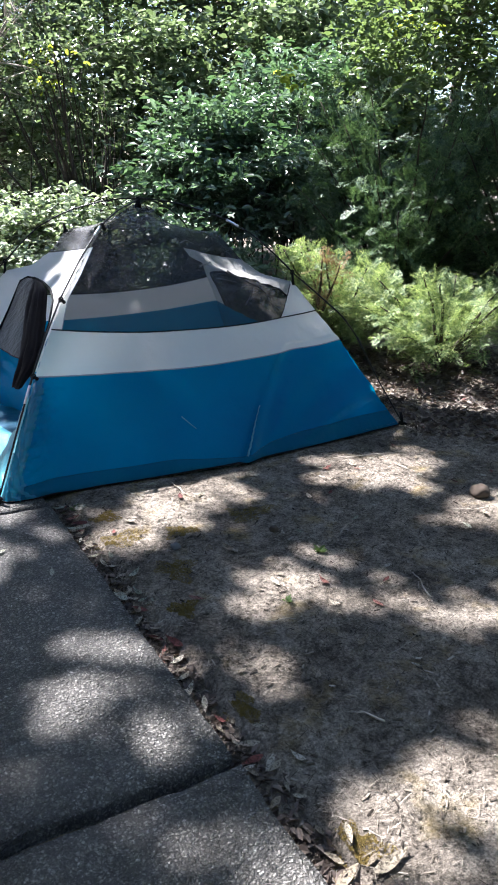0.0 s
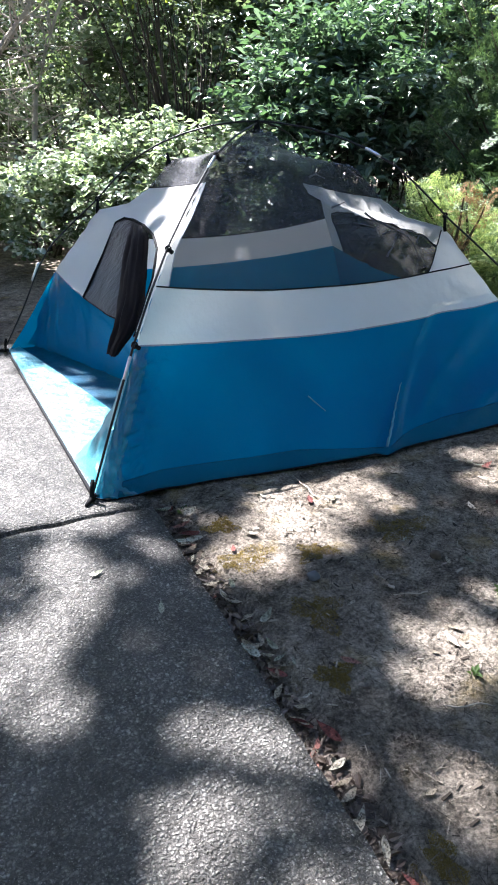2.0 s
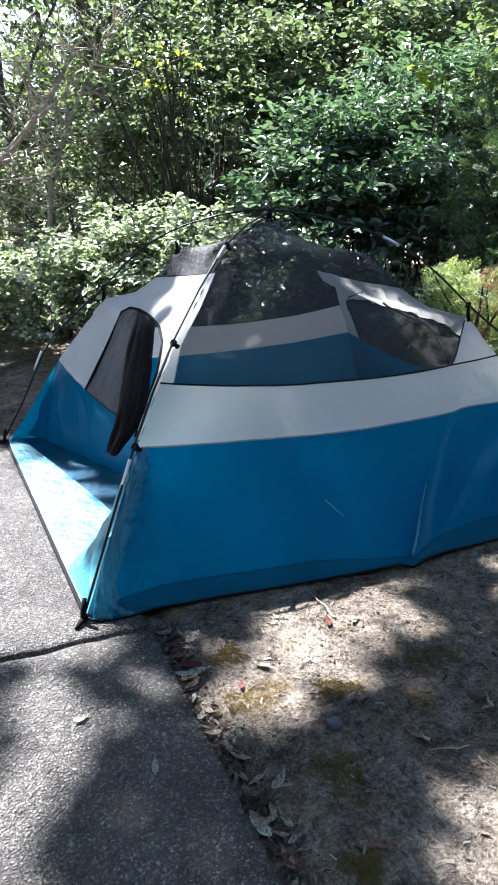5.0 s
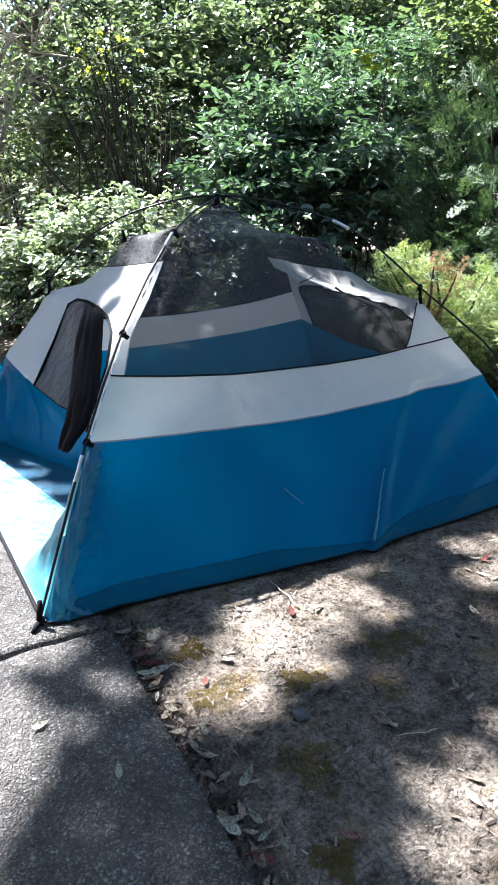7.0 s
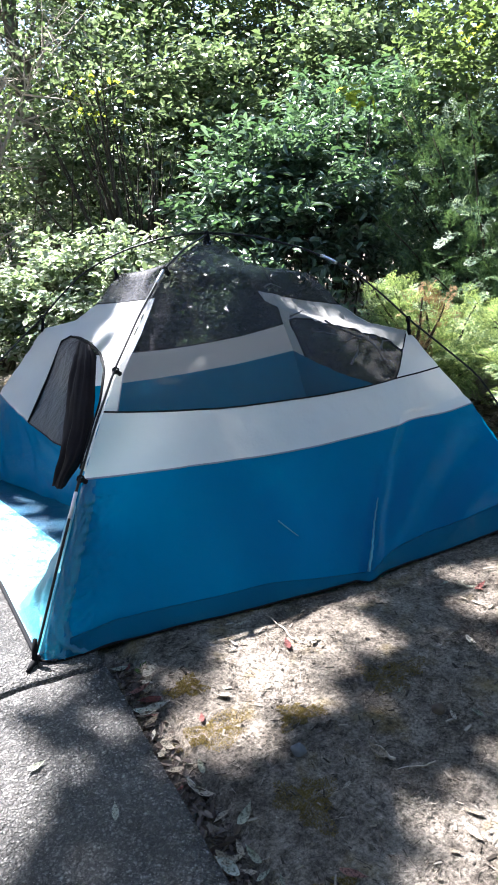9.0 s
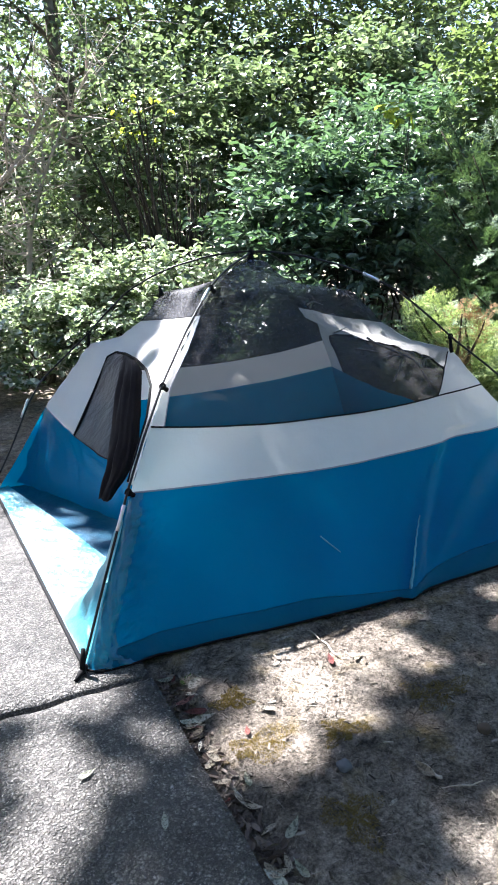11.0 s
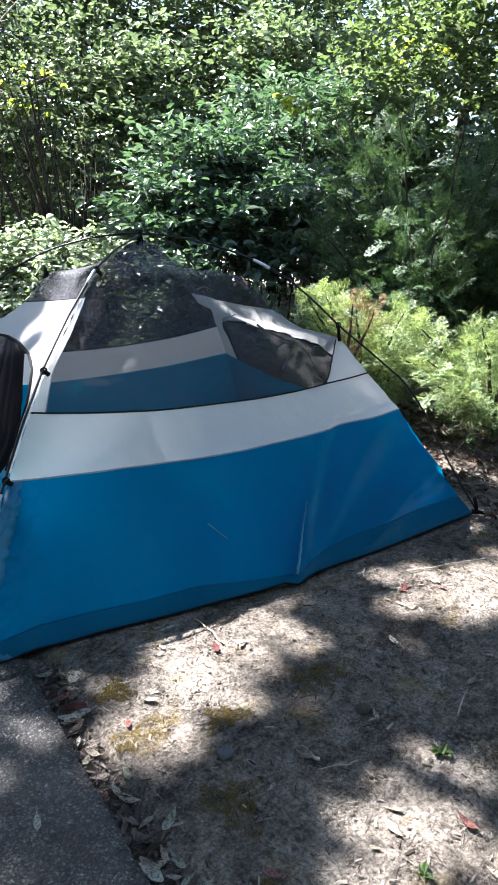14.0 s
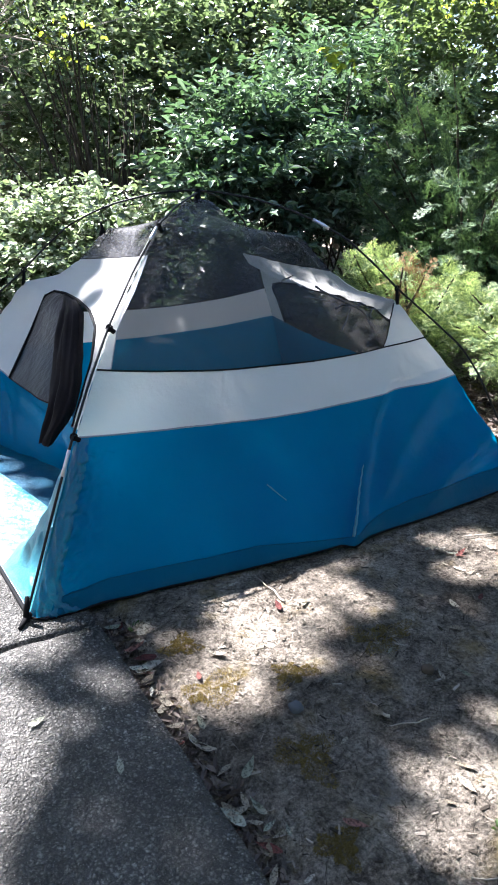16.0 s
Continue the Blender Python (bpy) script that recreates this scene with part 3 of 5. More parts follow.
def right_wall(u, s):
    p = wall_point("fr", "br", u, s, 0.02, 0.05)
    k = (1 if s > S_BLUE else 0.4) * min(1.0, 7 * min(u, 1 - u))
    p.x += k * (0.028 * noise.noise(Vector((p.y * 5, p.z * 7, 3))) + 0.020 * (1 - 2 * abs(noise.noise(Vector((p.y * 9 + p.z * 12, p.z * 7 - p.y * 4, 6))))) + 0.008 * noise.noise(Vector((p.y * 26, p.z * 30, 8))))
    return p


def in_polygon(pts, u, s):
    inside, k = False, len(pts) - 1
    for i in range(len(pts)):
        (x0, y0), (x1, y1) = pts[i], pts[k]
        if (y0 > s) != (y1 > s) and u < (x1 - x0) * (s - y0) / (y1 - y0) + x0:
            inside = not inside
        k = i
    return inside


MESH_LIGHT = mesh_material(0.30, 0.44, (0.04, 0.04, 0.042), 0.45)
# closed doorway in the far right wall: an arch of mesh above the blue
DOOR_R = [(0.10, S_BLUE)] + [(0.5 - 0.40 * math.cos(math.pi * k / 16), S_WHITE + 0.095 * math.sin(math.pi * k / 16) ** 0.7) for k in range(17)] + [(0.90, S_BLUE)]
sheet("wall_panel", right_wall, 0, 1, 0, S_BLUE, 50, 16, BLUE, "blue nylon lower wall, creased")
right_band = sheet("wall_band", right_wall, 0, 1, S_BLUE, S_CAP, 110, 60, WHITE, "pale grey nylon round the doorway", lambda u, s: not in_polygon(DOOR_R, u, s))
sheet("door_panel", right_wall, 0, 1, S_BLUE, S_CAP, 110, 60, MESH_LIGHT, "black mesh door", lambda u, s: in_polygon(DOOR_R, u, s))
sheet("roof_panel", right_wall, 0, 1, S_CAP, 0.99, 40, 24, MESH, "black mesh roof panel")
seam("zip", right_wall, [a for a, _ in DOOR_R], [b for _, b in DOOR_R], 0.007, BLACK, "black zip", right_band)
seam("binding", right_wall, U, [S_CAP] * 61, 0.003, BLACK)


def left_wall(u, s):
    """From the back corner (u = 0) to the front pole foot (u = 1)."""
    return wall_point("bl", "fl", u, s, 0.0, 0.03)


# the open doorway, in the same numbers
DOOR_L = ((0.36, 0.0), (0.36, S_BLUE), (0.285, 0.345), (0.225, 0.425), (0.24, 0.452), (0.34, 0.462), (0.50, 0.458), (0.70, 0.44), (0.84, 0.41), (0.915, 0.35), (0.945, 0.28), (0.955, S_BLUE), (0.965, 0.0))
left_band = sheet("wall_band", left_wall, 0, 1, S_BLUE, S_CAP, 150, 80, WHITE, "pale grey nylon round the doorway", lambda u, s: not in_polygon(DOOR_L, u, s))
sheet("roof_panel", left_wall, 0, 1, S_CAP, 0.99, 50, 30, MESH, "black mesh roof panel")
seam("binding", left_wall, U, [S_CAP] * 61, 0.003, BLACK)
seam("seam", left_wall, [0.36 * k / 20 for k in range(21)], [S_BLUE] * 21, 0.003, TAPE)
seam("zip", left_wall, [a for a, _ in DOOR_L[1:-1]], [b for _, b in DOOR_L[1:-1]], 0.007, BLACK, "black zip", left_band)


def door_leaf(u, s):
    """The mesh door, zipped at its back edge, with its free edge fallen inwards."""
    left = float(np.interp(s, (S_BLUE, 0.345, 0.425, 0.455), (0.36, 0.285, 0.225, 0.25)))
    right = float(np.interp(s, (0.0, S_BLUE, 0.345, 0.43, 0.455), (0.75, 0.75, 0.67, 0.55, 0.44)))
    p = left_wall(left + (right - left) * u, s)
    p.x += 0.10 * u * u * (1 - s / 0.46) + 0.010 * math.sin(u * 9 + s * 20) * u
    return p


def door_foot(u, s):
    """The blue foot of the wall and door, unzipped along the ground and swung inwards."""
    end = 0.76
    p = left_wall(end * u, s)
    q = u * end
    slack = (1 - s / S_BLUE)
    p.x += 0.10 * max(0.0, (q - 0.36) / 0.34) ** 2 * (1 - S_BLUE / 0.46) / 0.487 * 0.487
    p.x += slack * (0.11 + 0.40 * min(1.0, q / 0.5) ** 0.9)
    hold = min(1.0, slack * 4)
    p.x += hold * (0.020 * noise.noise(Vector((p.y * 9, p.z * 5, 2))) + 0.012 * math.sin(p.y * 60 + 2 * p.z) * math.exp(-q / 0.10))
    p.z += 0.02 * hold
    return p


sheet("wall_panel", door_foot, 0, 1, 0.012, S_BLUE, 70, 30, BLUE, "blue nylon foot of the door, fallen inwards")
door_mesh = sheet("door_panel", door_leaf, 0, 1, S_BLUE, 0.455, 40, 30, MESH_DOUBLE, "black mesh door, half open")
seam("seam", door_leaf, U, [S_BLUE] * 61, 0.003, BLACK)
# the free edge of the door, bunched into hanging folds
CLOTH = plain("black_bunched_mesh", (0.014, 0.011, 0.012), 0.8, 0.0, 90, 0.10)
bm = bmesh.new()
rows = []
for j in range(61):
    k = j / 60
    s = 0.17 + (0.457 - 0.17) * k
    c = door_leaf(1.0, s)
    w0 = 0.120 * (1 - 0.35 * k ** 3) * (0.35 + 0.65 * min(1, k * 2.2) ** 0.8)
    row = []
    for i in range(48):
        a = 2 * math.pi * i / 48
        fold = 1 + 0.20 * math.sin(7 * a + 2 * k) + 0.16 * math.sin(13 * a - 3 * k) + 0.25 * noise.noise(Vector((math.cos(a) * 2, math.sin(a) * 2, k * 4)))
        thick = 0.040 * min(1, 0.5 + 2 * k) * min(1, 0.25 + 6 * (1 - k))
        row.append(bm.verts.new(c + Vector((thick * math.cos(a) * fold - 0.005, w0 * math.sin(a) * (0.82 + 0.18 * fold) + 0.02, 0.012 * noise.noise(Vector((a, k * 9, 2)))))))
    rows.append(row)
for j in range(60):
    for k in range(48):
        bm.faces.new((rows[j][k], rows[j][(k + 1) % 48], rows[j + 1][(k + 1) % 48], rows[j + 1][k]))
bm.faces.new(rows[0][::-1])
bm.faces.new(rows[-1])
part("door_roll", bm, CLOTH, door_mesh, "bunched black mesh door edge")

# floor, with the low front sill of the doorway
bm = bmesh.new()
rows = []
for j in range(61):
    t = j / 60
    a = Vector((*CORNER["fl"], 0)).lerp(Vector((*CORNER["bl"], 0)), t)
    b = Vector((*CORNER["fr"], 0)).lerp(Vector((*CORNER["br"], 0)), t)
    row = []
    for i in range(71):
        p = a.lerp(b, i / 70)
        p.y -= 0.07 * math.sin(math.pi * i / 70) * (1 - t) ** 6
        near = math.exp(-i / 9)
        p.z = 0.016 + 0.007 * noise.noise(p * 6) + 0.010 * near * noise.noise(p * 11) + 0.004 * noise.noise(p * 21)
        if i == 0:
            p.z = 0.006
        row.append(bm.verts.new(p))
    rows.append(row)
for j in range(60):
    for i in range(70):
        bm.faces.new((rows[j][i], rows[j][i + 1], rows[j + 1][i + 1], rows[j + 1][i]))
part("floor_sheet", bm, BLUE_FLOOR, tent, "shiny blue coated floor")
bm = bmesh.new()
rows = []
for j in range(71):
    t = j / 70
    y = 1.95 * t
    h = min(2.0 * y, 0.012 + 0.43 * math.exp(-((y - 0.22) / 0.16) ** 2) if y > 0.22 else 0.45)
    reach = float(np.interp(y, (0, 0.22, 0.65, 0.9, 1.4, 1.95), (0.0, 0.235, 0.30, 0.26, 0.17, 0.06)))
    row = []
    for i in range(25):
        w = i / 24
        x = -0.07 * t + reach * w
        z = h * w ** 1.25
        full = math.sin(math.pi * min(1, w * 0.9 + 0.05)) * min(1, h / 0.08)
        crush = 0.022 * noise.noise(Vector((y * 13, w * 4, 1))) + 0.013 * noise.noise(Vector((y * 34, w * 8, 4)))
        row.append(bm.verts.new((x + 0.004 - 0.6 * crush * full, y, max(0.012, z + 0.024 + crush * full * 0.8))))
    rows.append(row)
for j in range(70):
    for i in range(24):
        bm.faces.new((rows[j][i], rows[j][i + 1], rows[j + 1][i + 1], rows[j + 1][i]))
# sill in the paler blue, with sunlight in its colour
part("door_sill", bm, SUNLIT_BLUE, tent, "crumpled blue door sill")
seam("hem", lambda u, s: Vector((-0.07 * u - 0.004, 1.95 * u, 0.010)), U, U, 0.008, BLACK, "black hem and shade line at the ground")

# the crumpled fold of cloth between the front pole and the near wall
bm = bmesh.new()
rows = []
for j in range(91):
    s = 0.225 * j / 90
    a, b = on_rib("fl", TAUT, s), near_wall(0.026 + 0.05 * max(0.0, 1 - s / 0.05) ** 2, s)
    row = []
    for i in range(17):
        t = i / 16
        p = a.lerp(b, t)
        swell = math.sin(math.pi * t) * min(1, (90 - j) / 12)
        pleat = 1 - 2 * abs(noise.noise(Vector((t * 1.6 + s * 9, s * 24 + t * 2.2, 1.0))))
        crush = 0.010 * pleat + 0.006 * (1 - 2 * abs(noise.noise(Vector((t * 1.2 - s * 12, s * 48 - t * 4, 4.0))))) + 0.0015 * noise.noise(Vector((t * 5, s * 190 + t * 9, 7.0)))
        p += Vector((-0.024, -0.050, 0.0)) * swell * 0.4 + Vector((-0.5, -0.8, 0.3)) * crush * min(1, swell * 2)
        row.append(bm.verts.new((p.x, p.y, max(p.z, 0.006))))
    rows.append(row)
for j in range(90):
    for i in range(16):
        bm.faces.new((rows[j][i], rows[j][i + 1], rows[j + 1][i + 1], rows[j + 1][i]))
part("pole_sleeve", bm, SLEEVE, tent, "crumpled shiny blue fold along the pole")

# poles
S40 = [k / 44 for k in range(45)]
POLE_FL = tuple((s, z + 0.012) for s, z in TAUT)


def pole_run(a, ta, b, tb, dz):
    first = [on_rib(a, ta, s, dz) for s in S40]
    return first + [on_rib(b, tb, s, dz) for s in reversed(S40[:-1])]


def bowed(pts):
    """The rear pole stands a little outside its corners."""
    c = Vector((*APEX, 0))
    return [p + (Vector((p.x, p.y, 0)) - c).normalized() * 0.03 * max(0.0, 1 - p.z / 0.9) + Vector((0, 0, 0)) for p in pts]


front_pole = pole_run("fl", POLE_FL, "br", ARCH, 0.0)
front_pole = [p + Vector((-0.013, -0.013, 0.004)) for p in front_pole]
pole_a = tube("pole", front_pole, 0.0048, POLE, tent, sides=8, label="black fibreglass pole")
rear_pole = bowed(pole_run("fr", ARCH, "bl", ARCH, 0.006))
pole_b = tube("pole", rear_pole, 0.0048, POLE, tent, sides=8, label="black fibreglass pole")


def ferrule(corner, table, s0, s1, r=0.0078, off=(0, 0, 0)):
    tube("ferrule", [on_rib(corner, table, s0 + (s1 - s0) * k / 4, 0.006) + Vector(off) for k in range(5)], r, STEEL, pole_a if corner == "fl" else pole_b, sides=10, label="bright metal pole joint")


ferrule("fr", ARCH, 0.625, 0.672)
ferrule("fl", POLE_FL, 0.655, 0.70, 0.007, (-0.013, -0.013, -0.002))
ferrule("bl", ARCH, 0.155, 0.19, 0.0075, (-0.02, 0.015, 0))
ferrule("fl", POLE_FL, 0.17, 0.205, 0.0068, (-0.013, -0.013, -0.002))


def clip(a, b, r=0.006):
    """A black hook that hangs the cloth from the pole."""
    a, b = Vector(a), Vector(b)
    v, f = [], []
    tube_into(v, f, [a, a.lerp(b, 0.35), a.lerp(b, 0.8), b], 0.010, r, 7)
    ring = [b + Vector((0.012 * math.cos(t), 0, 0.012 * math.sin(t))) for t in (k * math.pi / 5 for k in range(11))]
    tube_into(v, f, ring, 0.004, 0.004, 5)
    put("clip", raw_mesh("clip", v, f, BLACK), tent, "black plastic clip")


for s in (0.224, 0.41, 0.707):
    p = on_rib("fl", POLE_FL, s)
    clip(p + Vector((0.010, -0.006, -0.018)), p + Vector((-0.010, -0.012, 0)))
for c in ("fr", "bl", "br"):
    clip(on_rib(c, SLACK, 0.42, -0.01), on_rib(c, ARCH, 0.425, 0.004))
horn = on_rib("bl", SLACK, 0.69, -0.012)
tube("clip", [horn, horn + Vector((0.004, 0, 0.025)), horn + Vector((-0.004, 0, 0.062))], 0.016, BLACK, tent, 0.006, 7, "black plastic clip")
hub = on_rib("fl", TAUT, 1.0)
tube("hub", [hub + Vector((0, 0, -0.03)), hub + Vector((0, 0, 0.0)), hub + Vector((0, 0, 0.034))], 0.02, BLACK, tent, 0.010, 10, "black crossing hub")
# straps and pins at the feet
for c, d in (("fl", (-0.03, -0.035)), ("fr", (0.035, -0.03)), ("bl", (-0.03, 0.03)), ("br", (0.03, 0.03))):
    q = Vector((*CORNER[c], 0))
    tube("pole_foot", [q + Vector((d[0] * 0.5, d[1] * 0.5, 0.002)), q + Vector((d[0] * 0.35, d[1] * 0.35, 0.05)), q + Vector((d[0] * 0.1, d[1] * 0.1, 0.085))], 0.011, BLACK, tent, 0.008, 8, "black plastic pole foot")
    tube("strap", [q + Vector((0, 0, 0.014)), q + Vector((d[0], d[1], 0.010)), q + Vector((d[0] * 1.5, d[1] * 1.5, 0.004))], 0.012, BLACK, tent, 0.008, 6, "black webbing strap")

# ---- planting ----
shrub("laurel_shrub", "dense dark green laurel shrub, sunlit on top", "shrub", (3.85, 4.75, 0.95), (1.2, 0.95, 1.25), 1000, 0.115, LAUREL, 11, stems=22, per=12, spread=0.18, hollow=0.5, gap=0.12, upness=1.35)
shrub("laurel_shrub", "dark laurel shrub with glossy broad leaves", "shrub", (5.7, 5.6, 1.2), (1.8, 1.3, 1.8), 1300, 0.115, LAUREL, 12, stems=18, per=12, spread=0.19, hollow=0.5, gap=0.10, upness=1.35)
shrub("laurel_shrub", "low laurel shrub behind the tent with pale sunlit leaves", "shrub", (1.75, 4.4, 0.4), (1.15, 0.75, 0.85), 560, 0.066, PALE_GLARE, 13, stems=14, per=18, width=0.7, spread=0.14, hollow=0.5, gap=0.24, upness=1.2)
shrub("low_shrub", "low bright shrub with pale sunlit leaves", "shrub", (0.75, 5.0, 0.3), (0.95, 0.9, 0.72), 500, 0.062, PALE_GLARE, 14, stems=14, per=18, width=0.7, spread=0.13, hollow=0.45, gap=0.25, upness=1.2)
shrub("low_shrub", "low spreading green shrub in half shade", "shrub", (-0.35, 5.9, 0.25), (1.0, 0.9, 0.8), 460, 0.062, PALE_GLARE, 15, stems=12, per=18, width=0.7, spread=0.13, hollow=0.45, gap=0.25, upness=1.2)
shrub("low_shrub", "low green shrub in half shade", "shrub", (2.75, 3.75, 0.25), (0.75, 0.6, 0.75), 480, 0.095, LAUREL, 16, stems=10, spread=0.13, hollow=0.5)
shrub("low_shrub", "low dark green shrub behind the tent", "shrub", (2.65, 2.95, 0.15), (0.7, 0.45, 0.65), 460, 0.085, LAUREL, 17, stems=10, spread=0.12, hollow=0.4)
shrub("maple_sapling", "slender maple sapling with bright yellow-green leaves", "sapling", (4.25, 4.35, 2.45), (0.30, 0.25, 0.30), 5, 0.11, YELLOW, 18, base=(4.25, 4.5, 0), stems=3, stem_r=0.012, per=6, spread=0.12, width=0.75, hollow=0.2)
shrub("maple_sapling", "slender maple sapling with hanging yellow-green leaves", "sapling", (2.25, 6.0, 2.35), (0.6, 0.3, 0.6), 11, 0.09, YELLOW, 19, base=(2.05, 6.1, 0), stems=6, stem_r=0.012, per=5, spread=0.14, width=0.7, hollow=0.2, droop=0.9)
shrub("maple_sapling", "tall maple sapling with sunlit yellow leaves", "sapling", (8.64, 6.7, 3.69), (1.1, 0.5, 0.5), 60, 0.12, YELLOW, 20, base=(8.45, 6.7, 0), stems=8, stem_r=0.014, per=6, spread=0.16, width=0.7, hollow=0.2)
# tall many-stemmed hazels, their rods fanned out
shrub("hazel_bush", "tall many-stemmed hazel with fanned dark rods", "shrub", (2.1, 6.3, 1.9), (1.5, 0.55, 1.5), 190, 0.07, HAZEL, 21, base=(2.5, 5.7, 0), stems=44, stem_r=0.027, per=9, spread=0.15, hollow=0.35, gap=0.10, width=0.6, low=-0.9)
shrub("hazel_bush", "tall hazel with sunlit leaves among dark gaps", "shrub", (3.7, 8.0, 1.9), (2.0, 1.2, 2.1), 760, 0.115, HAZEL, 22, stems=22, stem_r=0.022, per=12, spread=0.19, hollow=0.4, gap=0.18, width=0.65, low=-0.9, upness=1.1)
shrub("hazel_bush", "tall hazel with sunlit leaves among dark gaps", "shrub", (6.8, 8.0, 2.2), (2.3, 1.3, 2.3), 1100, 0.12, HAZEL, 23, stems=20, stem_r=0.024, per=12, spread=0.20, hollow=0.4, gap=0.10, width=0.65, low=-0.9, upness=1.1)
shrub("hazel_bush", "loose sunlit hazel behind fallen brushwood", "shrub", (1.5, 8.1, 1.1), (1.4, 0.8, 1.3), 480, 0.07, PALE_GLARE, 25, stems=16, stem_r=0.018, per=14, spread=0.17, hollow=0.35, gap=0.16, width=0.7, low=-0.9)
shrub("elder_bush", "loose bright elder bush among dead twigs", "shrub", (-0.3, 8.6, 1.0), (1.7, 1.0, 1.3), 620, 0.085, PALE_GLARE, 24, stems=18, stem_r=0.016, per=11, spread=0.18, hollow=0.3, gap=0.16, width=0.65, low=-0.9)


def woodland_tree(label, base, height, lean, crown_c, crown_r, sprigs, leaf, material, seed, trunk_r=0.09, gap=0.1, limbs=9, bark_m=None):
    rng = np.random.default_rng(seed)
    base = Vector(base)
    root = tagged(new("tree"), label, "tree")
    root.location = base
    vs, fs = [], []
    top = Vector((lean[0], lean[1], height))
    trunk = []
    for k in range(13):
        t = k / 12
        p = top * t + Vector((0, 0, -0.1 * (1 - t)))
        trunk.append(p + 0.10 * noise.noise_vector(p * 0.7 + Vector((seed, 0, 0))) * t)
    tube_into(vs, fs, trunk, trunk_r, trunk_r * 0.25, 9)
    c, o = lumpy(rng, sprigs, crown_c, crown_r, seed, 0.3, gap, -0.9)
    for i in range(limbs):
        a = trunk[int(4 + 8 * i / limbs)]
        tip = Vector(c[rng.integers(len(c))]) - base
        mid = a.lerp(tip, 0.45) + Vector((rng.normal() * 0.2, rng.normal() * 0.2, 0.25))
        pts = [a.lerp(mid, k / 8).lerp(mid.lerp(tip, k / 8), k / 8) for k in range(9)]
        pts = [p + 0.05 * noise.noise_vector(p * 2.3) for p in pts]
        tube_into(vs, fs, pts, trunk_r * 0.35, 0.006, 6)
        for m in range(3):
            b0 = pts[3 + m * 2 - (m == 2)]
            b1 = b0 + Vector((rng.normal() * 0.5, rng.normal() * 0.5, rng.uniform(-0.1, 0.6)))
            tube_into(vs, fs, [b0, b0.lerp(b1, 0.5) + Vector((0, 0, 0.06)), b1], trunk_r * 0.12, 0.004, 5)
    put("trunk", raw_mesh("trunk", vs, fs, bark_m or BARK), root)
    v = twig_leaves(rng, c, o, 11, leaf, 0.2, 0.5) - np.array(base)
    put("crown", quads_mesh("crown", v, 6, LEAF_QUADS, material), root)
    return root


woodland_tree("slender grey-barked tree with thin sunlit leaves", (0.85, 9.0, 0), 6.5, (-0.1, 0.3), (0.7, 9.4, 4.4), (1.6, 1.2, 1.5), 380, 0.10, HAZEL, 31, 0.085, 0.12)
woodland_tree("slender leaning grey-barked tree", (2.3, 8.9, 0), 6.5, (-0.5, 0.3), (2.3, 9.5, 4.2), (1.4, 1.2, 1.5), 220, 0.10, HAZEL, 32, 0.15, 0.12)
woodland_tree("leafy woodland tree in half shade", (4.6, 11.0, 0), 5.6, (0.2, 0.2), (4.6, 11.0, 3.3), (2.9, 1.4, 3.3), 2000, 0.13, WOODS, 33, 0.13, 0.0)
woodland_tree("leafy woodland tree in half shade", (8.8, 9.8, 0), 5.6, (0.2, 0.2), (8.8, 9.6, 3.2), (2.7, 1.6, 3.4), 1900, 0.13, WOODS, 34, 0.13, 0.0)
woodland_tree("leafy woodland tree in half shade", (-1.6, 13.0, 0), 6.0, (-0.2, 0.2), (-0.9, 13.0, 2.2), (3.2, 1.4, 2.5), 1500, 0.13, WOODS, 35, 0.12, 0.05)
woodland_tree("leafy woodland tree behind the juniper", (7.2, 4.6, 0), 5.0, (0.3, 0.2), (7.2, 4.6, 2.3), (1.8, 1.8, 2.3), 1500, 0.12, WOODS, 36, 0.12, -0.05)
woodland_tree("leafy woodland tree across the clearing", (2.0, 13.5, 0), 5.5, (0.1, 0.2), (2.4, 13.5, 2.0), (2.4, 1.2, 2.0), 900, 0.14, WOODS, 37, 0.12, 0.05)
woodland_tree("leafy woodland tree in half shade", (7.0, 10.6, 0), 6.2, (0.1, 0.1), (7.0, 10.6, 3.4), (2.5, 1.3, 3.4), 1900, 0.11, WOODS, 38, 0.13, -0.02)
woodland_tree("leafy woodland tree in half shade", (3.3, 10.3, 0), 5.6, (0.1, 0.1), (3.4, 10.4, 2.6), (1.6, 1.0, 2.2), 900, 0.10, WOODS, 39, 0.11, 0.02)
# unseen trees added behind the paving too, to hold back sky light
for k, (tx, ty) in enumerate(((-6.5, -2.5), (-5.0, -7.5), (-0.5, -9.0), (4.0, -8.0), (8.0, -4.5), (9.0, 0.5), (-6.5, 3.0))):
    woodland_tree("unseen broad leafy tree, added to block sky light", (tx, ty, 0), 7.5, (0.2, 0.2), (tx, ty, 3.6), (2.9, 2.9, 3.6), 1000, 0.24, WOODS, 130 + k, 0.18, -0.1)

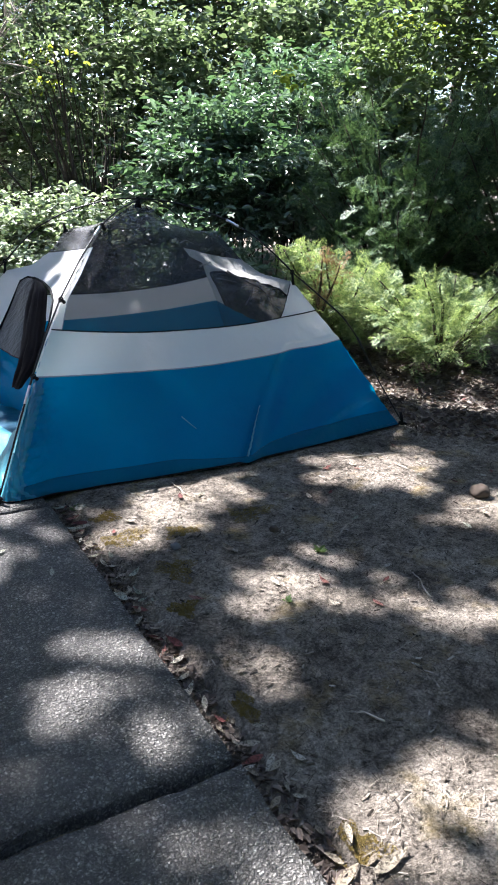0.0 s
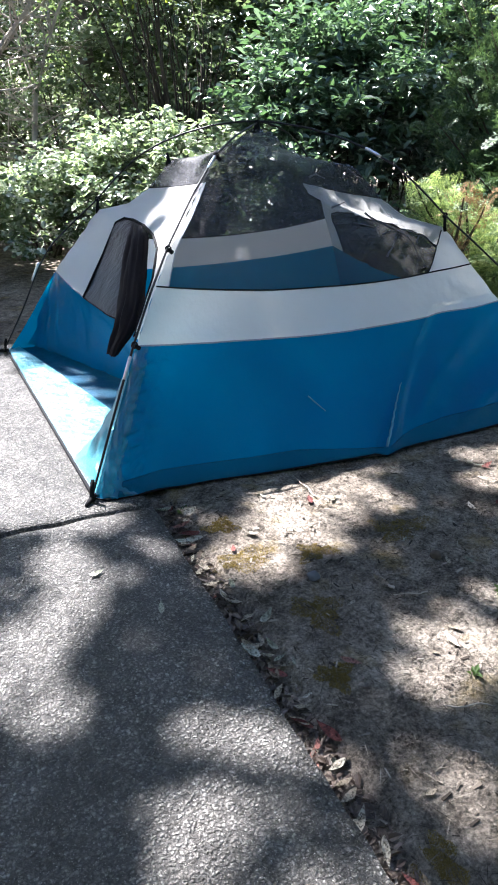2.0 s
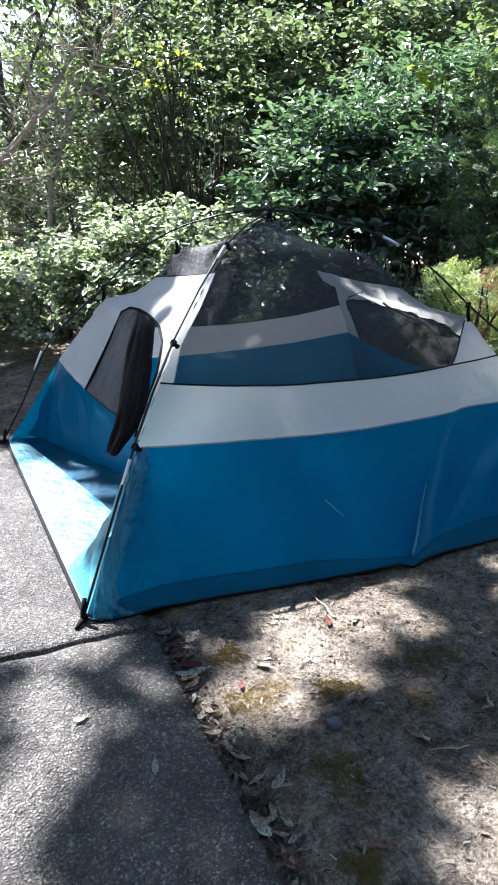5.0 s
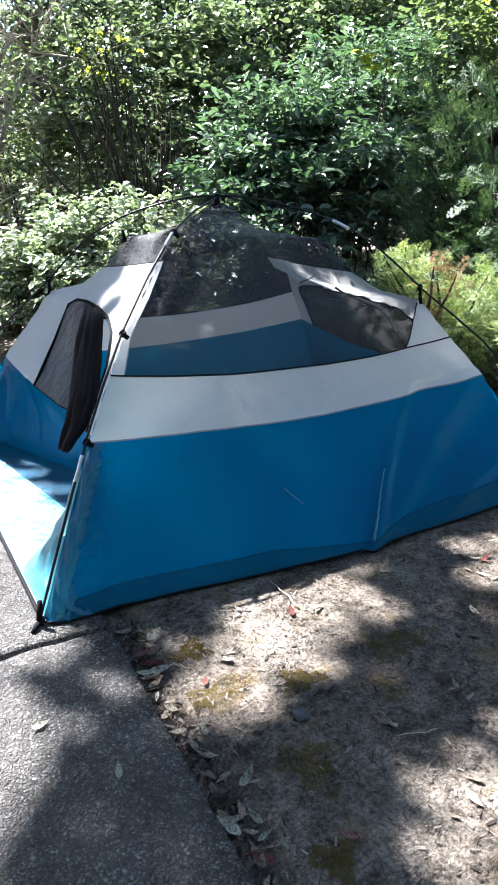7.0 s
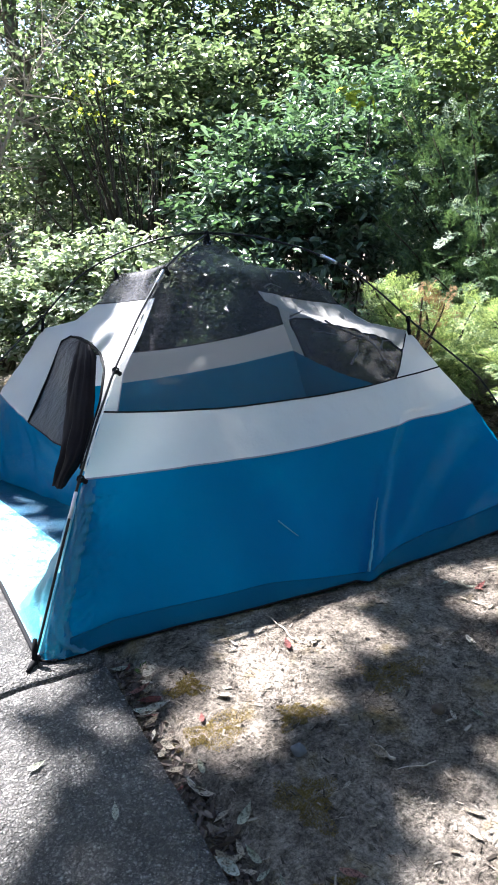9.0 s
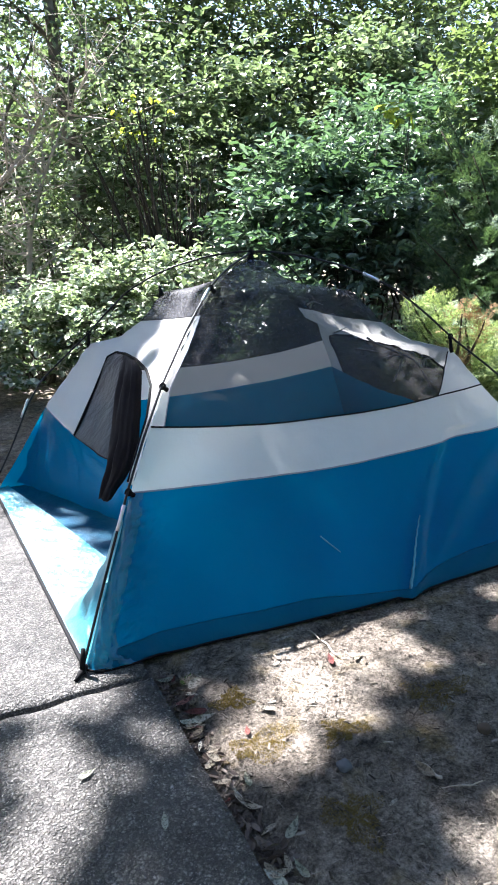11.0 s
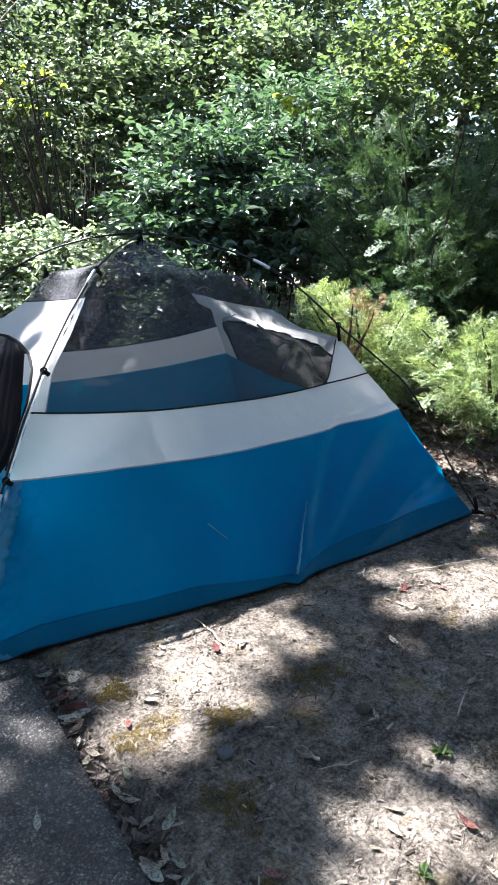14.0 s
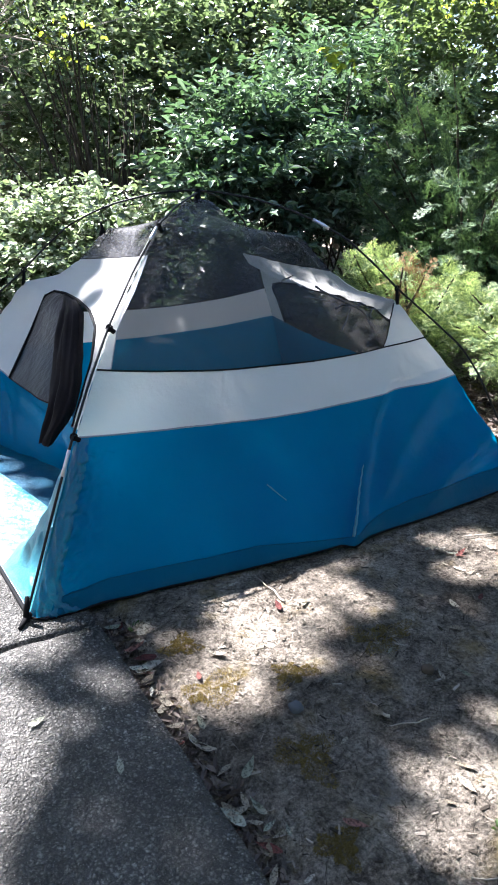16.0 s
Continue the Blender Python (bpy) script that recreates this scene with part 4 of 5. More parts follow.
# leaning bare dead trees with brushwood
def dead_tree(label, foot, spine, twigs, seed, r):
    rng_d = np.random.default_rng(seed)
    limb = tagged(new("dead_tree"), label, "tree")
    limb.location = foot
    spine = [Vector(p) for p in spine]
    vs, fs = [], []
    tube_into(vs, fs, spine, r, r * 0.25, 9)
    put("trunk", raw_mesh("trunk", vs, fs, DEADWOOD), limb)
    for i in range(twigs):
        vs, fs = [], []
        a = spine[1 + i % 4].lerp(spine[2 + i % 4], rng_d.uniform())
        d = Vector((rng_d.normal() * 0.7, rng_d.normal() * 0.4 - 0.15, rng_d.uniform(-0.2, 1.0)))
        pts = [a + d * t + 0.08 * noise.noise_vector(a * 2 + d * t * 2) * t for t in (0, 0.25, 0.5, 0.75, 1.0)]
        tube_into(vs, fs, pts, 0.013, 0.003, 5)
        for m in range(4):
            b = pts[1 + m % 4]
            e = b + Vector((rng_d.normal() * 0.3, rng_d.normal() * 0.2, rng_d.normal() * 0.25))
            tube_into(vs, fs, [b, b.lerp(e, 0.5) + Vector((0, 0, 0.02)), e], 0.005, 0.002, 4)
        put("twig", raw_mesh("twig", vs, fs, DEADWOOD), limb)


dead_tree("leaning bare grey dead tree with brittle twigs", (-0.6, 7.1, 0), ((0, 0, -0.05), (0.3, 0.02, 0.6), (0.65, 0.04, 1.2), (1.2, 0.05, 1.75), (1.7, 0.1, 2.3), (2.1, 0.15, 2.95)), 44, 41, 0.085)
dead_tree("slim bare dead sapling with tangled grey twigs", (0.9, 6.7, 0), ((0, 0, -0.05), (0.02, 0.0, 0.7), (0.12, 0.02, 1.4), (0.32, 0.03, 2.0), (0.62, 0.05, 2.6), (1.0, 0.1, 3.2)), 40, 42, 0.04)


# juniper: flat sprays of scale needles on drooping boughs
def spray_shape(rng, wide):
    """One flat feathery spray along +x, a metre long: narrow blades."""
    blades = []
    for k in range(7):
        t = 0.06 + 0.92 * k / 6
        for sgn in (-1, 1):
            side_len = (0.38 * math.sin(math.pi * min(1, 0.25 + 0.75 * t)) + 0.06) * rng.uniform(0.55, 1.25)
            w = math.radians(40 + rng.uniform(-18, 18))
            root = np.array([t, 0, 0.02 * math.sin(6 * t)])
            d = np.array([math.cos(w), sgn * math.sin(w), rng.uniform(-0.12, 0.22)])
            blades.append((root, root + d * side_len, 0.022 * wide))
            for m in (0.4, 0.7):
                for sg2 in (-1, 1):
                    b = root + d * side_len * m
                    w2 = math.atan2(d[1], d[0]) + sg2 * 0.75
                    d2 = np.array([math.cos(w2), math.sin(w2), rng.uniform(-0.2, 0.3)])
                    blades.append((b, b + d2 * side_len * 0.45, 0.020 * wide))
    out = []
    for a, b, wd in blades:
        d = b - a
        s = np.cross(d, [0, 0, 1.0])
        s = s / (np.linalg.norm(s) + 1e-9) * wd * 0.5
        out += [a - s * 0.5, a + (b - a) * 0.5 - s, b, a + (b - a) * 0.5 + s]
    return np.array(out)


def juniper(label, base, boughs, seed, material=JUNIPER, spray=0.30, wide=1.5):
    """boughs: rows of tip x, y, z, thickness of the tuft, number of sprays."""
    rng = np.random.default_rng(seed)
    base = Vector(base)
    root = tagged(new("juniper_bush"), label, "shrub", "junipers by the tent")
    root.location = base
    shapes = [spray_shape(rng, wide) for _ in range(4)]
    allv = []
    for bx, by, bz, thick, count in boughs:
        tip = Vector((bx, by, bz)) - base
        mid = tip * 0.5 + Vector((0, 0, 0.12 * tip.length))
        pts = [Vector((0, 0, 0.0)).lerp(mid, k / 9).lerp(mid.lerp(tip, k / 9), k / 9) for k in range(10)]
        vs, fs = [], []
        tube_into(vs, fs, [p + 0.02 * noise.noise_vector(p * 5) for p in pts], 0.02, 0.004, 6)
        put("bough", raw_mesh("bough", vs, fs, TWIG), root)
        heading = (tip - mid).normalized()
        for i in range(count):
            t = rng.uniform(0.45, 1.0) if i % 5 else rng.uniform(0.25, 0.6)
            p = np.array(pts[int(t * 9)]) + rng.normal(size=3) * thick * np.array([1, 1, 0.6]) * (1.15 - 0.5 * t)
            d = np.array(heading) * 0.7 + rng.normal(size=3) * 0.55 + np.array([0, 0, 0.18])
            up = np.array([0, 0, 1.0]) + rng.normal(size=3) * 0.4
            a = d / np.linalg.norm(d)
            b = np.cross(up, a)
            b /= np.linalg.norm(b)
            c = np.cross(a, b)
            q = shapes[i % 4] * spray * rng.uniform(0.55, 1.2)
            droop = -0.35 * q[:, :1] ** 2 / spray
            allv.append(p + q[:, :1] * a + q[:, 1:2] * b + (q[:, 2:] + droop * 0.6) * c)
    put("foliage", quads_mesh("foliage", np.concatenate(allv), 4, [(0, 1, 2, 3)], material), root)
    return root


def bough_ring(rng, centre, radius, count, thick, per, z0, z1, arc=(0, 360), taper=0.35):
    rows = []
    for i in range(count):
        a = math.radians(rng.uniform(*arc))
        z = rng.uniform(z0, z1)
        r = radius * rng.uniform(0.7, 1.1) * (1 - taper * max(0, z - z0) / (z1 - z0))
        rows.append((centre[0] + r * math.cos(a), centre[1] + r * math.sin(a), z, thick, per))
    return rows


rng = np.random.default_rng(51)
juniper("spreading juniper with bright feathery low boughs", (3.25, 1.75, 0), bough_ring(rng, (3.1, 1.75), 0.62, 22, 0.10, 72, 0.30, 0.98), 52, spray=0.15)
juniper("spreading juniper with yellow-green tips over bark litter", (3.65, 0.85, 0), bough_ring(rng, (3.55, 0.85), 0.75, 22, 0.09, 72, 0.36, 0.80), 53, spray=0.15)
juniper("tall juniper with shade put into its needle colour", (4.5, 2.35, 0), bough_ring(rng, (4.5, 2.35), 1.12, 60, 0.13, 84, 0.5, 2.35, taper=0.2), 54, JUNIPER_SHADED, spray=0.20, wide=1.7)
juniper("tall juniper with drooping boughs, shade in its needle colour", (5.3, 1.35, 0), bough_ring(rng, (5.2, 1.35), 1.1, 36, 0.15, 44, 0.5, 2.6), 55, JUNIPER_SHADED, spray=0.22, wide=1.9)
juniper("shaded dark green juniper beside the low shrubs", (-0.5, 4.35, 0), bough_ring(rng, (-0.5, 4.35), 0.55, 20, 0.11, 46, 0.25, 1.15), 57, spray=0.22)
juniper("browned dead juniper sprig", (2.95, 1.62, 0.2), ((2.85, 1.46, 0.86, 0.05, 22), (2.95, 1.36, 0.82, 0.05, 18)), 56, DRY, 0.16)

# ---- the tall tree out of view, added so that its crown dapples the camp ----
# gaps set in its crown to shape the sun patches on the ground: x, y, half-widths
GAPS = ((-0.78, 0.82, 0.92, 1.15), (0.0, -0.2, 0.12, 0.14), (-0.18, -0.46, 0.20, 0.12), (-0.47, -0.82, 0.18, 0.24), (0.50, -0.50, 0.34, 0.17),
        (0.72, -0.60, 0.15, 0.09), (0.95, -0.30, 0.22, 0.11), (0.93, -1.07, 0.08, 0.06), (0.70, -1.30, 0.08, 0.06), (0.37, -1.43, 0.09, 0.06), (1.03, -1.44, 0.12, 0.08),
        (-0.02, -1.34, 0.06, 0.08), (-0.20, -1.50, 0.10, 0.07), (1.85, -0.52, 0.42, 0.25), (1.30, -1.72, 0.24, 0.08), (2.1, -1.15, 0.38, 0.15),
        (0.62, -2.30, 0.36, 0.24), (0.05, -1.72, 0.12, 0.07), (0.15, -2.35, 0.2, 0.14), (3.62, 0.74, 0.92, 0.86), (3.8, 1.38, 0.32, 0.32), (2.06, 0.33, 0.22, 0.30), (0.06, 0.98, 0.24, 0.88), (0.75, -1.17, 0.16, 0.09), (-0.1, 1.6, 0.25, 0.42), (0.88, 0.20, 0.22, 0.18),
        (1.35, 1.52, 0.3, 0.08), (2.34, -0.02, 0.12, 0.10), (0.82, -0.11, 0.21, 0.13), (1.1, 0.35, 0.3, 0.14))
rng = np.random.default_rng(61)
crown_pts = []
SLIDE = Vector((TO_SUN.x / TO_SUN.z, TO_SUN.y / TO_SUN.z))
while len(crown_pts) < 15000:
    x, y = rng.uniform(-4.5, 6.5), rng.uniform(-6.0, 5.0)
    q = Vector((x, y, 0))
    soft = 0.10 * noise.noise(q * 4.0)
    # kept closed to hold a stripe of sun off the near wall
    shut = 0.14 < x < 0.48 and -0.19 < y < 0.05
    if not shut and any(((x - a) / (c + 0.10)) ** 2 + ((y - b) / (d + 0.09)) ** 2 < 1 + 3 * soft for a, b, c, d in GAPS):
        continue
    if noise.noise(q * 3.1 + Vector((9, 4, 0))) > 0.72 or (y > 2.4 and x > 0.7 and (x < 2.0 or y > 3.4 or noise.noise(q * 1.7) > -0.5)) or (y > 3.9 and x > -0.1):
        continue
    if not shut and -3.2 < y < -0.1 and noise.noise(q * 3.4 + Vector((3, 8, 0))) > (0.23 if x > 0.3 else 0.11 if y > -1.3 else 0.08):
        continue
    z = rng.uniform(7.6, 9.6)
    crown_pts.append((x + SLIDE.x * z, y + SLIDE.y * z, z))
# extra sprigs added to shade the strip at the tent's back
for k in range(900):
    x, y, z = rng.uniform(0.1, 2.6), rng.uniform(1.62, 2.35), rng.uniform(7.6, 9.6)
    crown_pts.append((x + SLIDE.x * z, y + SLIDE.y * z, z))
crown_pts = np.array(crown_pts)
shade_tree = tagged(new("tree"), "unseen tall tree, its crown shaped to dapple the camp", "tree")
shade_tree.location = (-3.2, 9.5, 0)
off = np.array(shade_tree.location)
v = twig_leaves(rng, crown_pts, rng.normal(size=crown_pts.shape), 7, 0.175, 0.12, 0.6) - off
put("crown", quads_mesh("crown", v, 6, LEAF_QUADS, WOODS), shade_tree)
vs, fs = [], []
tube_into(vs, fs, [Vector((0.1 * math.sin(k), 0.08 * math.cos(2 * k), -0.2 + k)) for k in range(9)], 0.24, 0.12, 12)
for i in range(9):
    tip = Vector(crown_pts[rng.integers(len(crown_pts))]) - shade_tree.location
    a = Vector((0, 0, 5.5 + 0.15 * i))
    mid = a.lerp(tip, 0.5) + Vector((0, 0, 0.5))
    tube_into(vs, fs, [a.lerp(mid, k / 8).lerp(mid.lerp(tip, k / 8), k / 8) for k in range(9)], 0.014, 0.006, 6)
put("trunk", raw_mesh("trunk", vs, fs, BARK), shade_tree)

# ---- litter and small things ----


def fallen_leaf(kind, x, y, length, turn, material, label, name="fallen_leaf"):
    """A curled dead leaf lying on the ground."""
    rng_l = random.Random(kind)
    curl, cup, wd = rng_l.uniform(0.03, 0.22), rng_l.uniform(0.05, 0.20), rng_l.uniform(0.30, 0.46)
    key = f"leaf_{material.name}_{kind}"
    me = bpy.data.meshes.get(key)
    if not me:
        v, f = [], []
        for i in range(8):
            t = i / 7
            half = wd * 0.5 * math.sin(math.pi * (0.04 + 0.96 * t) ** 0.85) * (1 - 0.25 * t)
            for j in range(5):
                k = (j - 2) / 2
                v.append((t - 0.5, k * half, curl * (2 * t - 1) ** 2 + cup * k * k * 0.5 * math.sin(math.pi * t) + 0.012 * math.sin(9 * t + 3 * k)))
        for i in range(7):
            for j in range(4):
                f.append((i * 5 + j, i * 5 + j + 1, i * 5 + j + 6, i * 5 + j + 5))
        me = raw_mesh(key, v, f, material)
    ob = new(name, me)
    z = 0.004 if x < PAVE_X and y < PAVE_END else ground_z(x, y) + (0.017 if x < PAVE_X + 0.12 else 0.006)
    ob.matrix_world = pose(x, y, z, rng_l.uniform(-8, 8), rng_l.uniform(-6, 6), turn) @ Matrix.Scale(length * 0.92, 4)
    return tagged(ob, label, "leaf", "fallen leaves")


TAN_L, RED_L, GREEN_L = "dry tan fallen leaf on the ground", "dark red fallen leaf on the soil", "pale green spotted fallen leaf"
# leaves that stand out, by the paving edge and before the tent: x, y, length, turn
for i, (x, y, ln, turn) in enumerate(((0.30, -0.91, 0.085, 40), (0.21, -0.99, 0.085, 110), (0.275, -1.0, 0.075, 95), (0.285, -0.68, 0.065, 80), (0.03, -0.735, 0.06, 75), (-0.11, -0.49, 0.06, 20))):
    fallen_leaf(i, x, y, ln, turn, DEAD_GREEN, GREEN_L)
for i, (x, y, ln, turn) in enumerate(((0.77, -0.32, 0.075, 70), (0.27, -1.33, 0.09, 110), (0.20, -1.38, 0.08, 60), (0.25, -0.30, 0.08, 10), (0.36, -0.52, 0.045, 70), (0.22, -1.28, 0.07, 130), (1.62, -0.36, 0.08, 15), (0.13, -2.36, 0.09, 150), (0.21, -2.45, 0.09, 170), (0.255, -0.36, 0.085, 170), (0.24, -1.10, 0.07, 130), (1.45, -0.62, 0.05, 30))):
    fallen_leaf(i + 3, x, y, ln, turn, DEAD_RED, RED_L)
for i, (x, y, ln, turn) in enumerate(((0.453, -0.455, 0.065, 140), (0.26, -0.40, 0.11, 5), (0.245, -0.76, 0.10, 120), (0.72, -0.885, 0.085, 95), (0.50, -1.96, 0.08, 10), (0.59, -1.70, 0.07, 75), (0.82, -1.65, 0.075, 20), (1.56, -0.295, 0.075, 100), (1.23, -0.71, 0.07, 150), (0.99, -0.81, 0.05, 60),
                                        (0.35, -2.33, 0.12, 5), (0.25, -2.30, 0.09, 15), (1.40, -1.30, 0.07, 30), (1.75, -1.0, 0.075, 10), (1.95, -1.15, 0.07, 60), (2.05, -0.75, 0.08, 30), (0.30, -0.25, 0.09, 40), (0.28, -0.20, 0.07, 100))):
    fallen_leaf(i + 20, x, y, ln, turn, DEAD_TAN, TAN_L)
rng = random.Random(71)
count = 0
while count < 185:
    x, y = rng.uniform(0.2, 2.6), rng.uniform(-2.7, -0.12)
    edge = rng.random() < 0.34
    if edge:
        x = PAVE_X + abs(rng.gauss(0.0, 0.05)) + 0.01
    elif x + 0.6 * y < 0.3 and rng.random() < 0.55:
        continue
    kind = rng.random()
    m, lab = (DEAD_TAN, TAN_L) if kind < 0.72 else (DEAD_RED, RED_L) if kind < 0.88 else (DEAD_GREEN, GREEN_L)
    fallen_leaf(40 + count % 9, x, y, rng.uniform(0.03, 0.075), rng.uniform(0, 360), m, lab)
    count += 1
for i in range(70):
    fallen_leaf(50 + i % 9, rng.uniform(2.45, 3.9), rng.uniform(-0.9, 1.4), rng.uniform(0.04, 0.08), rng.uniform(0, 360), DEAD_TAN if i % 4 else DEAD_RED, "dry curled leaf in the bark litter")

# drifts of dead leaves under the junipers
rng = np.random.default_rng(79)
n = 5200
px, py = rng.uniform(2.35, 4.6, n), rng.uniform(-0.75, 1.7, n)
ok = px > 2.50 - 0.22 * py + 0.12 * np.sin(py * 9)
px, py = px[ok], py[ok]
n = len(px)
yaw = rng.uniform(0, 2 * math.pi, n)
pz = np.array([ground_z(a0, b0) for a0, b0 in zip(px, py)]) + rng.uniform(0.002, 0.03, n)
v = leaves(np.stack([px, py, pz], 1), np.stack([np.cos(yaw), np.sin(yaw), rng.normal(0, 0.35, n)], 1), np.stack([rng.normal(0, 0.5, n), rng.normal(0, 0.5, n), np.ones(n)], 1), rng.uniform(0.03, 0.07, n), 0.42, 0.12)
tagged(new("leaf_litter", quads_mesh("leaf_litter", v, 6, LEAF_QUADS, LITTER)), "brown dead leaves drifted under the junipers", "litter", kind="stuff")

# dark crumbled leaves caught along the edge of the paving
rng = np.random.default_rng(83)
n = 1500
py = rng.uniform(-3.0, -0.1, n)
px = PAVE_X + 0.012 + np.abs(rng.normal(0, 0.032, n)) * (0.6 + 0.6 * np.sin(py * 5.3) ** 2)
yaw = rng.uniform(0, 2 * math.pi, n)
pz = np.array([ground_z(a0, b0) for a0, b0 in zip(px, py)]) + rng.uniform(0.002, 0.012, n)
v = leaves(np.stack([px, py, pz], 1), np.stack([np.cos(yaw), np.sin(yaw), rng.normal(0, 0.3, n)], 1), np.stack([rng.normal(0, 0.5, n), rng.normal(0, 0.5, n), np.ones(n)], 1), rng.uniform(0.012, 0.04, n), 0.45, 0.12)
tagged(new("leaf_litter", quads_mesh("leaf_litter", v, 6, LEAF_QUADS, LITTER)), "dark crumbled leaves along the edge of the paving", "litter", kind="stuff")

# bark crumbs and chips over the soil
rng = np.random.default_rng(81)
n = 8000
px = rng.uniform(0.19, 4.2, n)
py = np.where(px > 2.5, rng.uniform(-1.6, 2.2, n), rng.uniform(-3.2, -0.05, n))
close = rng.random(n) < 0.12
px = np.where(close, PAVE_X + 0.01 + np.abs(rng.normal(0, 0.035, n)), px)
pz = np.array([ground_z(a, b) for a, b in zip(px, py)]) + 0.003
yaw = rng.uniform(0, math.pi, n)
al = np.stack([np.cos(yaw), np.sin(yaw), rng.normal(0, 0.15, n)], 1)
up = np.stack([rng.normal(0, 0.35, n), rng.normal(0, 0.35, n), np.ones(n)], 1)
ln = 0.005 + 0.026 * rng.random(n) ** 2.2
a = unit(al)
b = unit(np.cross(up, a))
c = np.cross(a, b)
wd = ln * rng.uniform(0.10, 0.36, n)
th = rng.uniform(0.0008, 0.0022, n)
box = []
for sx, sy, sz in ((-1, -1, 0), (1, -0.6, 0), (1, 0.8, 0), (-1, 1, 0), (-0.9, -0.9, 1), (0.8, -0.5, 1), (0.9, 0.7, 1), (-0.95, 0.8, 1)):
    box.append(np.stack([px, py, pz], 1) + (sx * ln / 2)[:, None] * a + (sy * wd / 2)[:, None] * b + (sz * th)[:, None] * c)
chips = quads_mesh("bark_chips", np.stack(box, 1).reshape(-1, 3), 8, [(4, 5, 6, 7), (0, 1, 5, 4), (1, 2, 6, 5), (2, 3, 7, 6), (3, 0, 4, 7)], CHIP)
tagged(new("bark_chips", chips), "small bark and wood chips scattered over soil", "litter", kind="stuff")

# crumbs of earth
n = 14000
px, py = rng.uniform(0.2, 2.8, n), rng.uniform(-3.0, -0.03, n)
pz = np.array([ground_z(a0, b0) for a0, b0 in zip(px, py)])
r = 0.0016 + 0.0055 * rng.random(n) ** 3
box = []
for sx, sy, sz in ((-1, -1, -0.4), (1, -0.9, -0.4), (1.1, 0.8, -0.4), (-0.9, 1, -0.4), (-0.6, -0.5, 0.9), (0.6, -0.6, 1.0), (0.5, 0.6, 0.8), (-0.6, 0.5, 1.0)):
    box.append(np.stack([px + r * (sx + rng.normal(0, 0.25, n)), py + r * (sy + rng.normal(0, 0.25, n)), pz + r * (sz + rng.normal(0, 0.15, n))], 1))
crumbs = quads_mesh("soil_crumbs", np.stack(box, 1).reshape(-1, 3), 8, [(4, 5, 6, 7), (0, 1, 5, 4), (1, 2, 6, 5), (2, 3, 7, 6), (3, 0, 4, 7)], SOIL, True)
tagged(new("soil_crumbs", crumbs), "loose crumbs of grey-brown earth", "soil", kind="stuff")

# pine needles and straws
n = 4600
px, py = rng.uniform(0.2, 2.7, n), rng.uniform(-2.9, -0.1, n)
pz = np.array([ground_z(a0, b0) for a0, b0 in zip(px, py)]) + 0.005
yaw = rng.uniform(0, math.pi, n)
a = np.stack([np.cos(yaw), np.sin(yaw), rng.normal(0, 0.08, n)], 1)
s = np.stack([-np.sin(yaw), np.cos(yaw), np.zeros(n)], 1)
ln = rng.uniform(0.02, 0.07, n)[:, None]
p = np.stack([px, py, pz], 1)
nv = np.stack([p - a * ln / 2, p - s * 0.0011, p + a * ln / 2, p + s * 0.0011], 1).reshape(-1, 3)
tagged(new("dry_needles", quads_mesh("dry_needles", nv, 4, [(0, 1, 2, 3)], CHIP)), "dry straw and needles lying on the soil", "litter", kind="stuff")


def stick(x, y, turn, length, r, seed):
    pts = [Vector((math.cos(turn) * length * (t - 0.5), math.sin(turn) * length * (t - 0.5), 0)) + 0.012 * noise.noise_vector(Vector((t * 3, seed, 0))) for t in (k / 8 for k in range(9))]
    v, f = [], []
    tube_into(v, f, pts, r, r * 0.5, 6)
    ob = new("stick", raw_mesh("stick", v, f, DEADWOOD))
    ob.location = (x, y, ground_z(x, y) + r + 0.004)
    tagged(ob, "thin dry stick lying on the soil", "stick", "sticks on the ground")


rngs = random.Random(91)
for i in range(26):
    stick(rngs.uniform(0.4, 2.9), rngs.uniform(-2.3, -0.15), rngs.uniform(0, 3.14), rngs.uniform(0.07, 0.2), rngs.uniform(0.002, 0.004), i)
stick(0.735, -0.88, 1.75, 0.09, 0.005, 40)
stick(1.95, -0.32, -0.2, 0.45, 0.003, 41)


def lump(name, label, category, x, y, r, squash, material, seed):
    bm = bmesh.new()
    bmesh.ops.create_icosphere(bm, subdivisions=3, radius=r)
    for q in bm.verts:
        q.co *= 1 + 0.22 * noise.noise(q.co / r * 1.3 + Vector((seed, 0, 0)))
        q.co.z *= squash
    me = bpy.data.meshes.new(name)
    bm.to_mesh(me)
    bm.free()
    me.materials.append(material)
    me.polygons.foreach_set("use_smooth", [True] * len(me.polygons))
    ob = new(name, me)
    ob.location = (x, y, ground_z(x, y) + r * squash * 0.7)
    tagged(ob, label, category)


lump("pebble", "smooth blue-grey pebble half set in soil", "stone", 0.535, -0.775, 0.021, 0.7, PEBBLE, 3)
# plain dark brown lumps lying on the soil
lump("bark_lump", "dark lump on the soil", "bark", 2.09, -0.99, 0.05, 0.7, DARK_LUMP, 5)
lump("bark_lump", "small dark cone on the soil", "bark", 0.985, -0.83, 0.02, 0.8, DARK_LUMP, 7)


